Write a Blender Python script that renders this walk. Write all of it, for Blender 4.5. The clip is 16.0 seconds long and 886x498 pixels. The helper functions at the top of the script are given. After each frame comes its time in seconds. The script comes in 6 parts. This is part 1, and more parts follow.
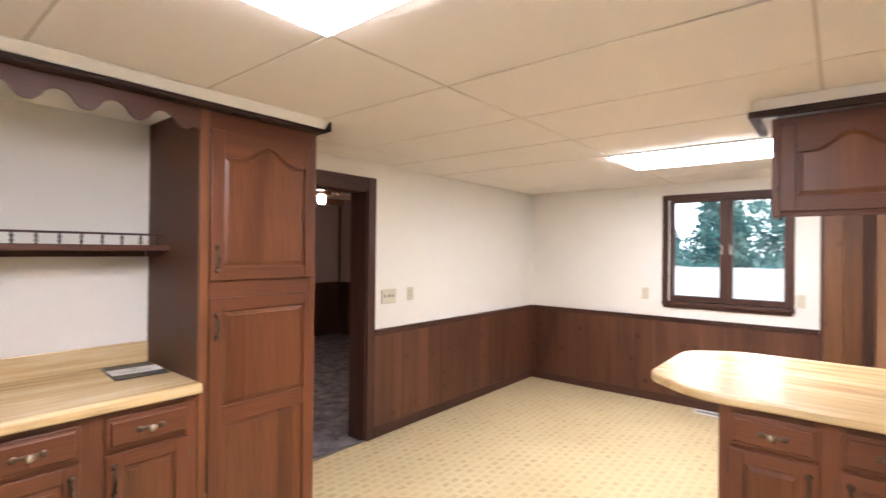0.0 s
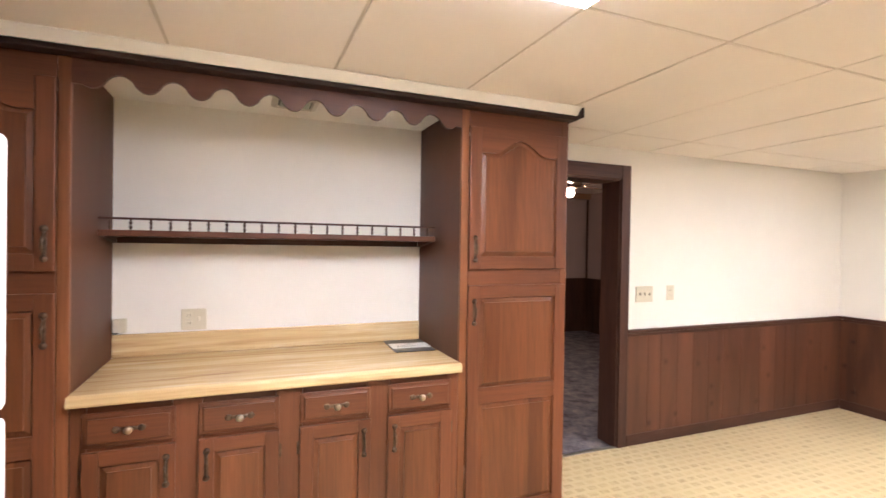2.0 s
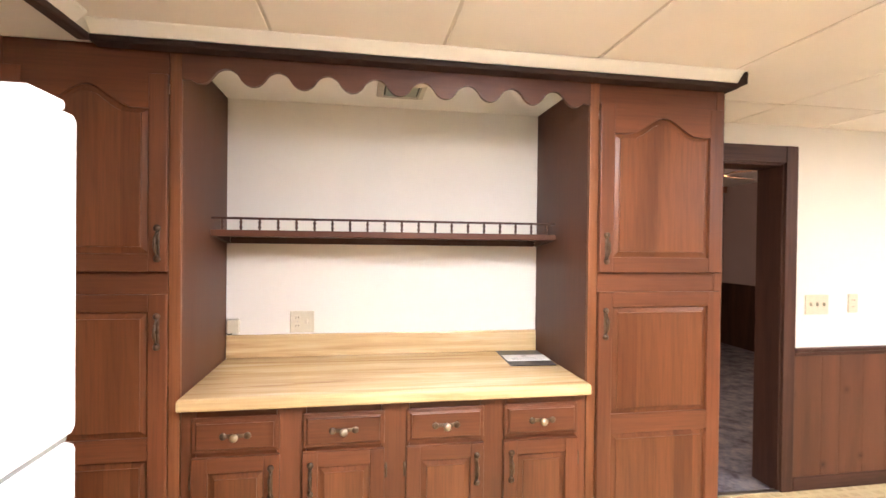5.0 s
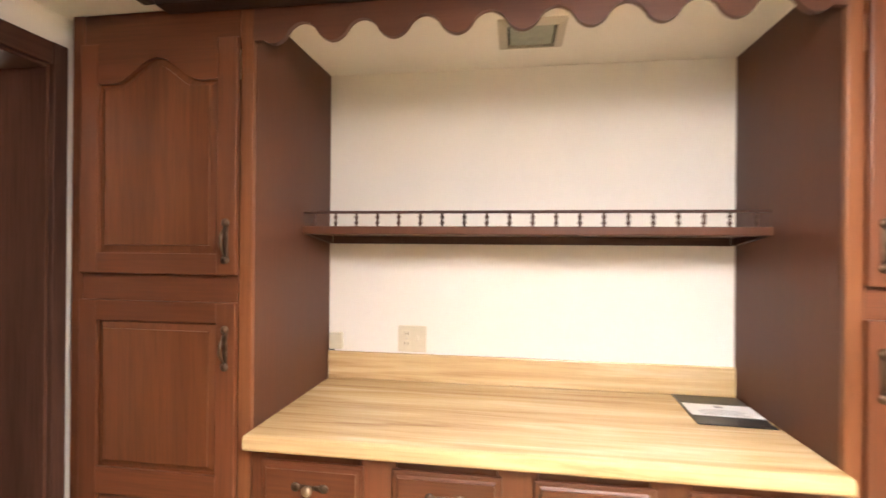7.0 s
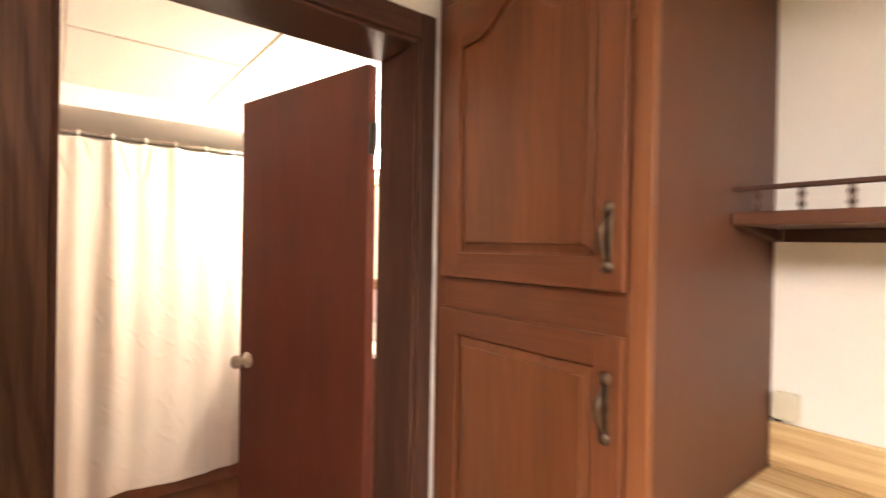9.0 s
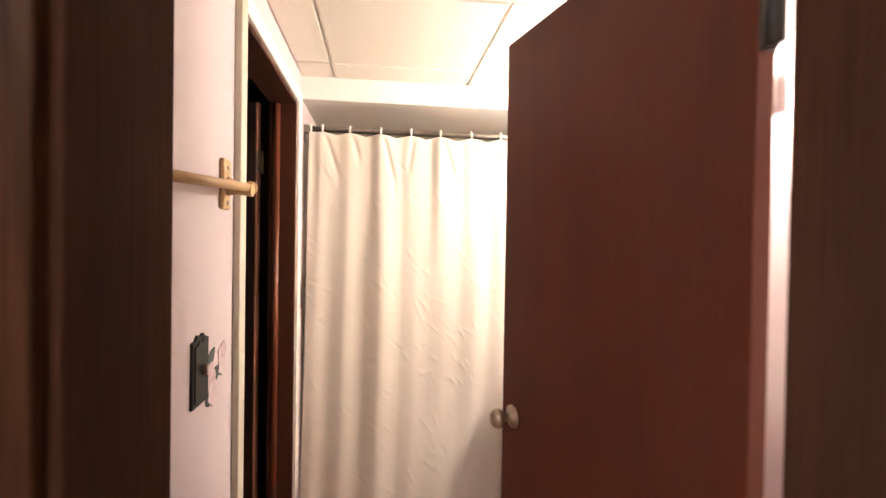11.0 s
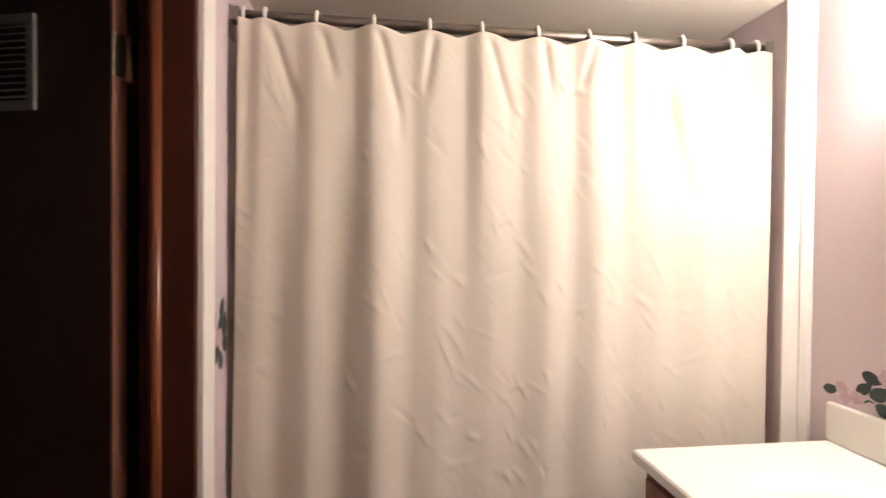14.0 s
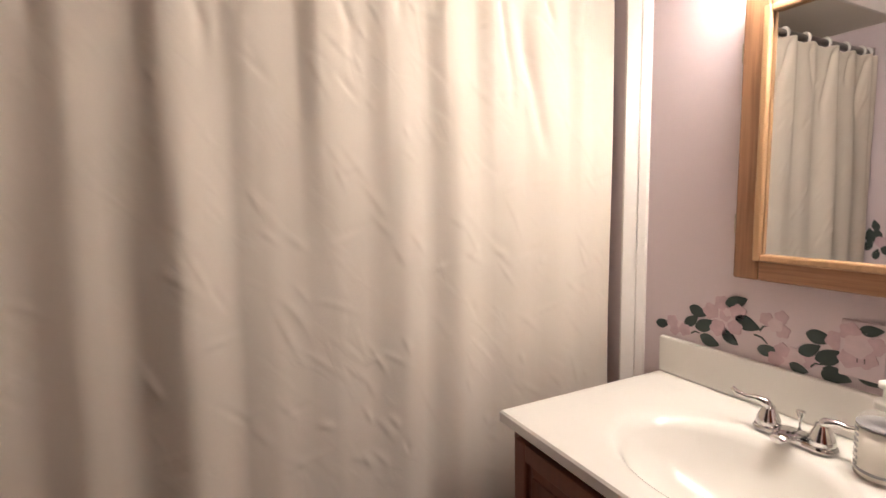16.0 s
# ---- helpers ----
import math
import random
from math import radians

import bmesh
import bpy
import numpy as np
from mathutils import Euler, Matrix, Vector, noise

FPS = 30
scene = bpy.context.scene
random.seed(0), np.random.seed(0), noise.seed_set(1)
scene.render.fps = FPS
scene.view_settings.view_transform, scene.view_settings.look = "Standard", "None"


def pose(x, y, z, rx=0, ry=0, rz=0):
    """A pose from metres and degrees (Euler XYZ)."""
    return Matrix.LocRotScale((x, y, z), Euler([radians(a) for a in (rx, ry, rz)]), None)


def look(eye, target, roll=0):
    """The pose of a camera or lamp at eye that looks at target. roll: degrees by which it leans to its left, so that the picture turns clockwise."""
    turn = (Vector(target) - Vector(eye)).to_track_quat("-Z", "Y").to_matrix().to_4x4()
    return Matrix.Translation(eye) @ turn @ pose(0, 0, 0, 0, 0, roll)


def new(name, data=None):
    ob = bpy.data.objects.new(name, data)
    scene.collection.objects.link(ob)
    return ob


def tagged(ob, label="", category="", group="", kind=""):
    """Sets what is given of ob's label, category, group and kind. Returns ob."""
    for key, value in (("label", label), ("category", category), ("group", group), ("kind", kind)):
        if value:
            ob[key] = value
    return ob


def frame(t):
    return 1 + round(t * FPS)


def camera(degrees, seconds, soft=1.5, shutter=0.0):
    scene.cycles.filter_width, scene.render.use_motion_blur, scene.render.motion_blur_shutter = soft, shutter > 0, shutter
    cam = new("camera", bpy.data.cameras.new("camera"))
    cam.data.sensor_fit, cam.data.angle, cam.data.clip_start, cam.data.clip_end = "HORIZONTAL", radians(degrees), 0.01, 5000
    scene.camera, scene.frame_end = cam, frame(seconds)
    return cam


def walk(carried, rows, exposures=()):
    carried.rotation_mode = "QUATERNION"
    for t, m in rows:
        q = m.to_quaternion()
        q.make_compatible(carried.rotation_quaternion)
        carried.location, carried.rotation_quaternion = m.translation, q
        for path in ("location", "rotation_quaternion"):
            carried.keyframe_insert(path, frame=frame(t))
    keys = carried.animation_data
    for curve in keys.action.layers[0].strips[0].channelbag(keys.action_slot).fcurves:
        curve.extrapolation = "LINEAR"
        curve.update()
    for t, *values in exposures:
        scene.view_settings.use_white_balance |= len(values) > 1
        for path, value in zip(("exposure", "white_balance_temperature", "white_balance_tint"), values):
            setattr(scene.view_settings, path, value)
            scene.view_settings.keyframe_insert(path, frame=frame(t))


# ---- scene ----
cam = camera(85.2, 16.0, shutter=0.5)
PATH = [
    (0, (0.576, -2.176, 1.509), (2.122, -0.907, 1.516), 0.6),
    (0.5, (0.592, -2.139, 1.5), (1.942, -0.664, 1.502), 0.7),
    (1, (0.588, -2.107, 1.492), (1.736, -0.469, 1.488), 0.7),
    (1.5, (0.592, -2.132, 1.486), (1.521, -0.361, 1.479), 0.8),
    (2, (0.597, -2.093, 1.478), (1.35, -0.24, 1.46), 0.9),
    (2.5, (0.594, -2.087, 1.466), (1.199, -0.181, 1.453), 0.8),
    (3, (0.57, -2.071, 1.465), (1.097, -0.142, 1.456), 0.7),
    (3.5, (0.58, -2.063, 1.471), (1.047, -0.119, 1.457), 0.7),
    (6, (0.72, -1.545, 1.466), (0.865, 0.45, 1.452), 0.5),
    (6.5, (0.765, -1.415, 1.459), (0.73, 0.584, 1.449), 0.4),
    (7, (0.759, -1.265, 1.443), (0.462, 0.713, 1.443), 0.5),
    (7.5, (0.682, -1.1, 1.447), (0.081, 0.807, 1.449), 0.6),
    (8, (0.584, -0.989, 1.448), (-0.309, 0.8, 1.45), 0.7),
    (8.5, (0.524, -0.85, 1.441), (-0.723, 0.714, 1.444), 0.8),
    (9, (0.424, -0.755, 1.438), (-1.14, 0.492, 1.426), 1.0),
    (9.5, (0.253, -0.661, 1.443), (-1.519, 0.265, 1.416), 0.9),
    (10, (0.097, -0.6, 1.446), (-1.797, 0.041, 1.412), 0.6),
    (12.3, (-0.788, -0.482, 1.397), (-2.787, -0.437, 1.427), 1.0),
    (12.5, (-0.869, -0.474, 1.382), (-2.868, -0.442, 1.421), 0.8),
    (13, (-1.061, -0.471, 1.391), (-3.061, -0.434, 1.405), 0.7),
    (13.5, (-1.204, -0.484, 1.383), (-3.203, -0.417, 1.365), 0.7),
    (14, (-1.325, -0.516, 1.398), (-3.309, -0.262, 1.371), 0.5),
    (14.5, (-1.392, -0.524, 1.389), (-3.337, -0.059, 1.369), -0.0),
    (15, (-1.445, -0.52, 1.386), (-3.333, 0.136, 1.309), -0.4),
    (15.5, (-1.494, -0.525, 1.369), (-3.317, 0.289, 1.244), -0.0),
    (16, (-1.529, -0.495, 1.386), (-3.306, 0.398, 1.176), -1.0),
]
walk(cam, [(t, look(eye, target, roll)) for t, eye, target, roll in PATH],
     [(0.0, -0.22, 6150, 14), (1.5, 0.05, 6150, 14), (3.5, 0.5, 6350, 14), (6.0, 0.55, 6500, 14), (8.0, 0.6, 7200, 14), (9.0, 0.75, 7300, 14), (9.5, 0.65, 7200, 14), (10.0, 0.45, 7000, 14),
      (12.4, 0.1, 6500, 14), (13.2, -0.2, 6420, 14), (14.0, -0.64, 6350, 14), (16.0, -1.15, 6350, 14)])


# ---- world and daylight ----
world = bpy.data.worlds.new("sky")
scene.world = world
world.use_nodes = True
sky = world.node_tree.nodes.new("ShaderNodeTexSky")
sky.sky_type, sky.sun_disc = "NISHITA", False
sky.sun_elevation, sky.sun_rotation = radians(59), radians(233)
world.node_tree.links.new(sky.outputs[0], world.node_tree.nodes["Background"].inputs[0])
world.node_tree.nodes["Background"].inputs[1].default_value = 0.15
sun = new("sun", bpy.data.lights.new("sun", "SUN"))
sun.data.energy, sun.data.angle, sun.data.color = 5.0, radians(0.5), (1, 0.96, 0.9)
sun.matrix_basis = look((-4, -12, 34), (12, 0, 0))
KITCHEN_GLOW, BATH_GLOW, FAN_GLOW = 44.0, 310.0, 600.0


# ---- materials ----
def shader(name, color, rough=0.5, metal=0.0, spec=0.5):
    m = bpy.data.materials.new(name)
    m.use_nodes = True
    b = m.node_tree.nodes["Principled BSDF"]
    b.inputs["Base Color"].default_value = (*color, 1)
    b.inputs["Roughness"].default_value = rough
    b.inputs["Metallic"].default_value = metal
    b.inputs["Specular IOR Level"].default_value = spec
    return m, m.node_tree, b


def node(nt, kind, **values):
    n = nt.nodes.new(kind)
    for k, v in values.items():
        n.inputs[k.replace("_", " ")].default_value = v
    return n


def coords(nt, scale, kind="Object"):
    tc = nt.nodes.new("ShaderNodeTexCoord")
    mp = node(nt, "ShaderNodeMapping")
    mp.inputs["Scale"].default_value = scale
    nt.links.new(tc.outputs[kind], mp.inputs[0])
    return mp.outputs[0]


def ramp(nt, source, stops):
    r = nt.nodes.new("ShaderNodeValToRGB")
    e = r.color_ramp.elements
    while len(e) < len(stops):
        e.new(0.5)
    for el, (p, c) in zip(e, stops):
        el.position, el.color = p, (*c, 1)
    nt.links.new(source, r.inputs[0])
    return r.outputs[0]


def mixed(nt, a, b, factor, mode="MULTIPLY"):
    m = nt.nodes.new("ShaderNodeMix")
    m.data_type, m.blend_type = "RGBA", mode
    for value, socket in ((factor, m.inputs[0]), (a, m.inputs[6]), (b, m.inputs[7])):
        if hasattr(value, "is_linked"):
            nt.links.new(value, socket)
        else:
            socket.default_value = value
    return m.outputs[2]


def bumped(nt, b, source, strength, distance):
    n = node(nt, "ShaderNodeBump", Strength=strength, Distance=distance)
    nt.links.new(source, n.inputs["Height"])
    nt.links.new(n.outputs[0], b.inputs["Normal"])


def shade(c, k):
    return tuple(min(1, v * k) for v in c)


def wood(name, color, grain="z", rough=0.38, contrast=0.24, boards=0.0, spec=0.4, knots=False, pores=0.3, figure=0.0):
    """Stained wood: streaks along one axis, a slow drift in tone and fine pores."""
    m, nt, b = shader(name, color, rough, spec=spec)
    long = {"x": 0, "y": 1, "z": 2}[grain]
    s1, s2 = [5.5] * 3, [130.0] * 3
    s1[long], s2[long] = 0.7, 4.0
    slow = node(nt, "ShaderNodeTexNoise", Scale=1.0, Detail=4.0, Roughness=0.55, Distortion=0.6)
    nt.links.new(coords(nt, s1), slow.inputs["Vector"])
    fine = node(nt, "ShaderNodeTexNoise", Scale=1.0, Detail=3.0, Roughness=0.6)
    nt.links.new(coords(nt, s2), fine.inputs["Vector"])
    c1 = ramp(nt, slow.outputs[0], ((0.3, shade(color, 1 - contrast)), (0.5, color), (0.72, shade(color, 1 + contrast))))
    c2 = ramp(nt, fine.outputs[0], ((0.36, (0.62, 0.58, 0.55)), (0.56, (1, 1, 1))))
    out = mixed(nt, c1, c2, pores)
    info = nt.nodes.new("ShaderNodeObjectInfo")
    tone = ramp(nt, info.outputs["Random"], ((0, (0.86, 0.84, 0.82)), (1, (1.0, 1.0, 1.0))))
    out = mixed(nt, out, tone, 1.0)
    if boards:
        tc = nt.nodes.new("ShaderNodeTexCoord")
        sep = nt.nodes.new("ShaderNodeSeparateXYZ")
        nt.links.new(tc.outputs["Object"], sep.inputs[0])
        chain = sep.outputs[1 if long == 0 else 0]
        for op, operand in (("MULTIPLY", 1 / boards), ("ADD", None), ("FLOOR", None)):
            mt = nt.nodes.new("ShaderNodeMath")
            mt.operation = op
            nt.links.new(chain, mt.inputs[0])
            if op == "ADD":
                far = node(nt, "ShaderNodeMath")
                far.operation = "MULTIPLY"
                far.inputs[1].default_value = 37.3
                nt.links.new(info.outputs["Random"], far.inputs[0])
                nt.links.new(far.outputs[0], mt.inputs[1])
            elif operand:
                mt.inputs[1].default_value = operand
            chain = mt.outputs[0]
        each = nt.nodes.new("ShaderNodeTexWhiteNoise")
        each.noise_dimensions = "1D"
        nt.links.new(chain, each.inputs["W"])
        out = mixed(nt, out, ramp(nt, each.outputs["Value"], ((0.0, (0.66, 0.6, 0.56)), (0.35, (0.9, 0.88, 0.86)), (1.0, (1.0, 1.0, 1.0)))), 1.0)
    if figure:
        s5 = [1.0] * 3
        s5[long] = 0.11
        wave = node(nt, "ShaderNodeTexWave", Scale=16.0, Distortion=5.5, Detail=2.0, Detail_Scale=1.6)
        wave.bands_direction = "DIAGONAL"
        nt.links.new(coords(nt, s5), wave.inputs["Vector"])
        out = mixed(nt, out, ramp(nt, wave.outputs["Fac"], ((0.12, (0.58, 0.52, 0.47)), (0.5, (1, 1, 1)))), figure)
    if knots:
        tc = nt.nodes.new("ShaderNodeTexCoord")
        sep = nt.nodes.new("ShaderNodeSeparateXYZ")
        nt.links.new(tc.outputs["Object"], sep.inputs[0])
        side = nt.nodes.new("ShaderNodeMath")
        nt.links.new(sep.outputs[0], side.inputs[0])
        nt.links.new(sep.outputs[1], side.inputs[1])
        flat = nt.nodes.new("ShaderNodeCombineXYZ")
        nt.links.new(side.outputs[0], flat.inputs[0])
        nt.links.new(sep.outputs[2], flat.inputs[1])
        spots = nt.nodes.new("ShaderNodeTexVoronoi")
        spots.voronoi_dimensions = "2D"
        spots.inputs["Scale"].default_value = 4.2
        nt.links.new(flat.outputs[0], spots.inputs["Vector"])
        some = ramp(nt, spots.outputs["Color"], ((0.36, (0, 0, 0)), (0.58, (0.9, 0.9, 0.9))))
        out = mixed(nt, out, ramp(nt, spots.outputs["Distance"], ((0.03, (0.36, 0.29, 0.25)), (0.06, (0.66, 0.6, 0.55)), (0.15, (1, 1, 1)))), some)
    nt.links.new(out, b.inputs["Base Color"])
    rr = node(nt, "ShaderNodeMapRange", To_Min=rough - 0.06, To_Max=rough + 0.12)
    nt.links.new(slow.outputs[0], rr.inputs[0])
    nt.links.new(rr.outputs[0], b.inputs["Roughness"])
    bumped(nt, b, fine.outputs[0], 0.12, 0.002)
    return m


def paint(name, color, rough=0.6, grain=220.0, strength=0.12, mottle=0.06):
    m, nt, b = shader(name, color, rough, spec=0.3)
    big = node(nt, "ShaderNodeTexNoise", Scale=1.3, Detail=5.0, Roughness=0.6)
    fine = node(nt, "ShaderNodeTexNoise", Scale=grain, Detail=3.0)
    v = coords(nt, (1, 1, 1))
    nt.links.new(v, big.inputs["Vector"])
    nt.links.new(v, fine.inputs["Vector"])
    c = ramp(nt, big.outputs[0], ((0.3, shade(color, 1 - mottle)), (0.7, color)))
    nt.links.new(c, b.inputs["Base Color"])
    bumped(nt, b, fine.outputs[0], strength, 0.002)
    return m


def plain(name, color, rough=0.4, metal=0.0, wear=0.12, scale=40.0, spec=0.5):
    m, nt, b = shader(name, color, rough, metal, spec)
    n = node(nt, "ShaderNodeTexNoise", Scale=scale, Detail=4.0)
    nt.links.new(coords(nt, (1, 1, 1)), n.inputs["Vector"])
    nt.links.new(ramp(nt, n.outputs[0], ((0.3, shade(color, 1 - wear)), (0.7, color))), b.inputs["Base Color"])
    rr = node(nt, "ShaderNodeMapRange", To_Min=max(0.02, rough - 0.06), To_Max=rough + 0.08)
    nt.links.new(n.outputs[0], rr.inputs[0])
    nt.links.new(rr.outputs[0], b.inputs["Roughness"])
    return m


def glass_like(name):
    """Thin clear plastic: mostly see-through, with gloss."""
    m, nt, b = shader(name, (0.95, 0.94, 0.92), 0.08)
    b.inputs["Alpha"].default_value = 0.16
    return m


def glowing(name, color, strength):
    m, nt, b = shader(name, (0.9, 0.9, 0.88), 0.4)
    b.inputs["Emission Color"].default_value = (*color, 1)
    b.inputs["Emission Strength"].default_value = strength
    return m


CAB, DARK = (0.136, 0.0435, 0.0178), (0.074, 0.033, 0.0225)
cab_wood = wood("stained_cabinet_wood", CAB, "z", contrast=0.32, pores=0.4)
cab_rail = wood("stained_cabinet_wood_crosswise", CAB, "x", contrast=0.32, pores=0.4, figure=0.12)
# stiles beside the niche get a lighter, more golden tone
stile_wood = wood("light_golden_stile_wood", (0.185, 0.066, 0.026), "z", 0.36, 0.3, pores=0.5)
panel_wood = wood("stained_panel_wood", (0.17, 0.0585, 0.0235), "z", rough=0.33, contrast=0.3, boards=0.085, pores=0.45, figure=0.16)
side_wood = wood("brown_side_panel", (0.098, 0.036, 0.019), "z", 0.46, 0.14, spec=0.3)
trim_wood = wood("dark_stained_trim", DARK, "z", 0.46, 0.4, spec=0.25, pores=0.6)
trim_flat = wood("dark_stained_trim_crosswise", DARK, "x", 0.46, 0.4, spec=0.25, pores=0.6)
trim_deep = wood("dark_stained_trim_lengthwise", DARK, "y", 0.46, 0.4, spec=0.25, pores=0.6)
jamb_matte = wood("dark_stained_jamb", DARK, "z", 0.85, 0.4, spec=0.08, pores=0.6)
# valance set darker than the cupboard wood
valance_wood = wood("darker_valance", (0.096, 0.036, 0.021), "x")
casing_oak = wood("grained_dark_casing", (0.08, 0.034, 0.018), "z", 0.6, 0.85, spec=0.12, pores=0.7, figure=0.7)
wains_wood = wood("wainscot_plank_wood", (0.102, 0.038, 0.02), "z", 0.42, 0.4, knots=True)
knotty_wood = wood("knotty_honey_board", (0.17, 0.072, 0.03), "z", 0.42, 0.4, knots=True)
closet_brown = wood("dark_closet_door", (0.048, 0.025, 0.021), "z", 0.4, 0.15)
door_wood = wood("mahogany_flush_door", (0.092, 0.0225, 0.012), "z", 0.42, 0.2, spec=0.18)
jamb_brown = wood("dark_closet_jamb", (0.05, 0.0145, 0.008), "z", 0.6, 0.2, spec=0.12)
jamb_gloss = wood("varnished_lit_stop", (0.17, 0.05, 0.024), "z", 0.28, 0.2)
lit_edge_brown = wood("lit_door_edge", (0.34, 0.16, 0.11), "z", 0.5, 0.2)
oak = wood("golden_oak", (0.31, 0.16, 0.085), "z", 0.4, 0.25, pores=0.7)
oak_flat = wood("golden_oak_crosswise", (0.31, 0.16, 0.085), "x", 0.4, 0.25, pores=0.7)
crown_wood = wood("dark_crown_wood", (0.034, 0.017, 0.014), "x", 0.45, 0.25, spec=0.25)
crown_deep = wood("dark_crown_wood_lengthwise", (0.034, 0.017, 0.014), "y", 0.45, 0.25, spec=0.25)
oak_bead = wood("light_oak_bead", (0.46, 0.28, 0.15), "z", 0.4, 0.2)
pale_oak = wood("pale_towel_bar_wood", (0.62, 0.4, 0.19), "x", 0.4, 0.15)
vanity_wood = wood("vanity_cabinet_wood", (0.17, 0.06, 0.035), "z", 0.4, 0.2)

cream = paint("cream_wall_paint", (0.79, 0.748, 0.685), 0.6)
lilac = paint("lilac_wall_paint", (0.66, 0.565, 0.59), 0.55)
bath_white = paint("bathroom_ceiling_white", (0.8, 0.75, 0.67), 0.6)
trim_white = plain("white_trim_paint", (0.86, 0.83, 0.79), 0.35, wear=0.03)
# near closet casing is darker and creamier than the far one
cream_trim = plain("darker_cream_trim", (0.6, 0.555, 0.45), 0.4, wear=0.06, scale=14.0)
rose_wall = paint("rose_wall_paint", (0.45, 0.33, 0.31), 0.6)
tile_white = paint("ceiling_tile", (0.83, 0.768, 0.715), 0.8, 420.0, 0.25, 0.05)
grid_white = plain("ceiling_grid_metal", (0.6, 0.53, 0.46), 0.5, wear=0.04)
bath_grid = plain("bathroom_grid_metal", (0.8, 0.75, 0.67), 0.5, wear=0.04)
white_enamel = plain("white_enamel", (0.86, 0.86, 0.85), 0.22, wear=0.03)
cultured = plain("white_cultured_marble", (0.84, 0.822, 0.775), 0.16, wear=0.03, scale=9.0)
chrome = plain("chrome", (0.8, 0.8, 0.8), 0.08, 1.0, 0.05)
rod_metal = plain("brushed_rod_metal", (0.5, 0.47, 0.43), 0.3, 1.0)
rod_steel = plain("dull_rod_steel", (0.33, 0.3, 0.27), 0.38, 1.0)
antique = plain("antique_brass", (0.16, 0.112, 0.08), 0.45, 1.0, 0.5, 60.0)
knob_metal = plain("worn_brass_knob", (0.52, 0.44, 0.35), 0.3, 1.0, 0.25, 80.0)
plate_metal = plain("worn_brass_plate", (0.19, 0.14, 0.105), 0.34, 1.0, 0.5, 60.0)
clear_plastic = glass_like("clear_bottle_plastic")
ivory = plain("ivory_plastic", (0.6, 0.54, 0.41), 0.4, wear=0.05)
white_plastic = plain("white_plastic", (0.85, 0.83, 0.79), 0.35, wear=0.03)
black_plastic = plain("black_plastic", (0.015, 0.014, 0.014), 0.3)
plate_black = plain("dark_cast_plate", (0.016, 0.017, 0.015), 0.6, wear=0.5, scale=120.0, spec=0.3)
slot_dark = plain("dark_slot", (0.03, 0.025, 0.02), 0.6)
grey_vent = plain("grey_vent_paint", (0.24, 0.235, 0.225), 0.45)
ceil_vent = plain("vent_paint", (0.5, 0.45, 0.37), 0.45)
damper_grey = plain("grey_green_damper_paint", (0.32, 0.33, 0.26), 0.4, wear=0.2)
paper = plain("printed_paper", (0.78, 0.77, 0.76), 0.5, wear=0.05)
ink = plain("grey_print", (0.3, 0.3, 0.31), 0.5)
leaf_paint = plain("dark_leaf_stencil", (0.035, 0.055, 0.05), 0.6, wear=0.35)
petal_paint = plain("rose_petal_stencil", (0.6, 0.43, 0.475), 0.6, wear=0.2)
petal_pale = plain("pale_petal_stencil", (0.68, 0.55, 0.575), 0.6, wear=0.15)
tub_white = plain("tub_enamel", (0.8, 0.78, 0.74), 0.2)
bath_floor_red = wood("reddish_floor", (0.27, 0.11, 0.06), "x", 0.4, 0.3)
soap_liquid = plain("milky_soap", (0.86, 0.81, 0.72), 0.3, wear=0.04)


def counter_material(along="x"):
    """Butcher-block laminate: long strips of tone with fine streaks."""
    base = (0.585, 0.425, 0.22)
    m, nt, b = shader("butcher_block_laminate_" + along, base, 0.24, spec=0.5)
    turn = (lambda a, c: (a, c, c)) if along == "x" else (lambda a, c: (c, a, c))
    wide = node(nt, "ShaderNodeTexNoise", Scale=1.0, Detail=4.0, Roughness=0.6, Distortion=0.9)
    nt.links.new(coords(nt, turn(1.0, 15)), wide.inputs["Vector"])
    fine = node(nt, "ShaderNodeTexNoise", Scale=1.0, Detail=4.0, Roughness=0.65)
    nt.links.new(coords(nt, turn(3.0, 95)), fine.inputs["Vector"])
    c1 = ramp(nt, wide.outputs[0], ((0.3, (0.37, 0.225, 0.1)), (0.43, (0.53, 0.365, 0.185)), (0.54, base), (0.7, (0.67, 0.52, 0.32))))
    c2 = ramp(nt, fine.outputs[0], ((0.33, (0.78, 0.72, 0.64)), (0.55, (1, 1, 1))))
    nt.links.new(mixed(nt, c1, c2, 0.55), b.inputs["Base Color"])
    return m


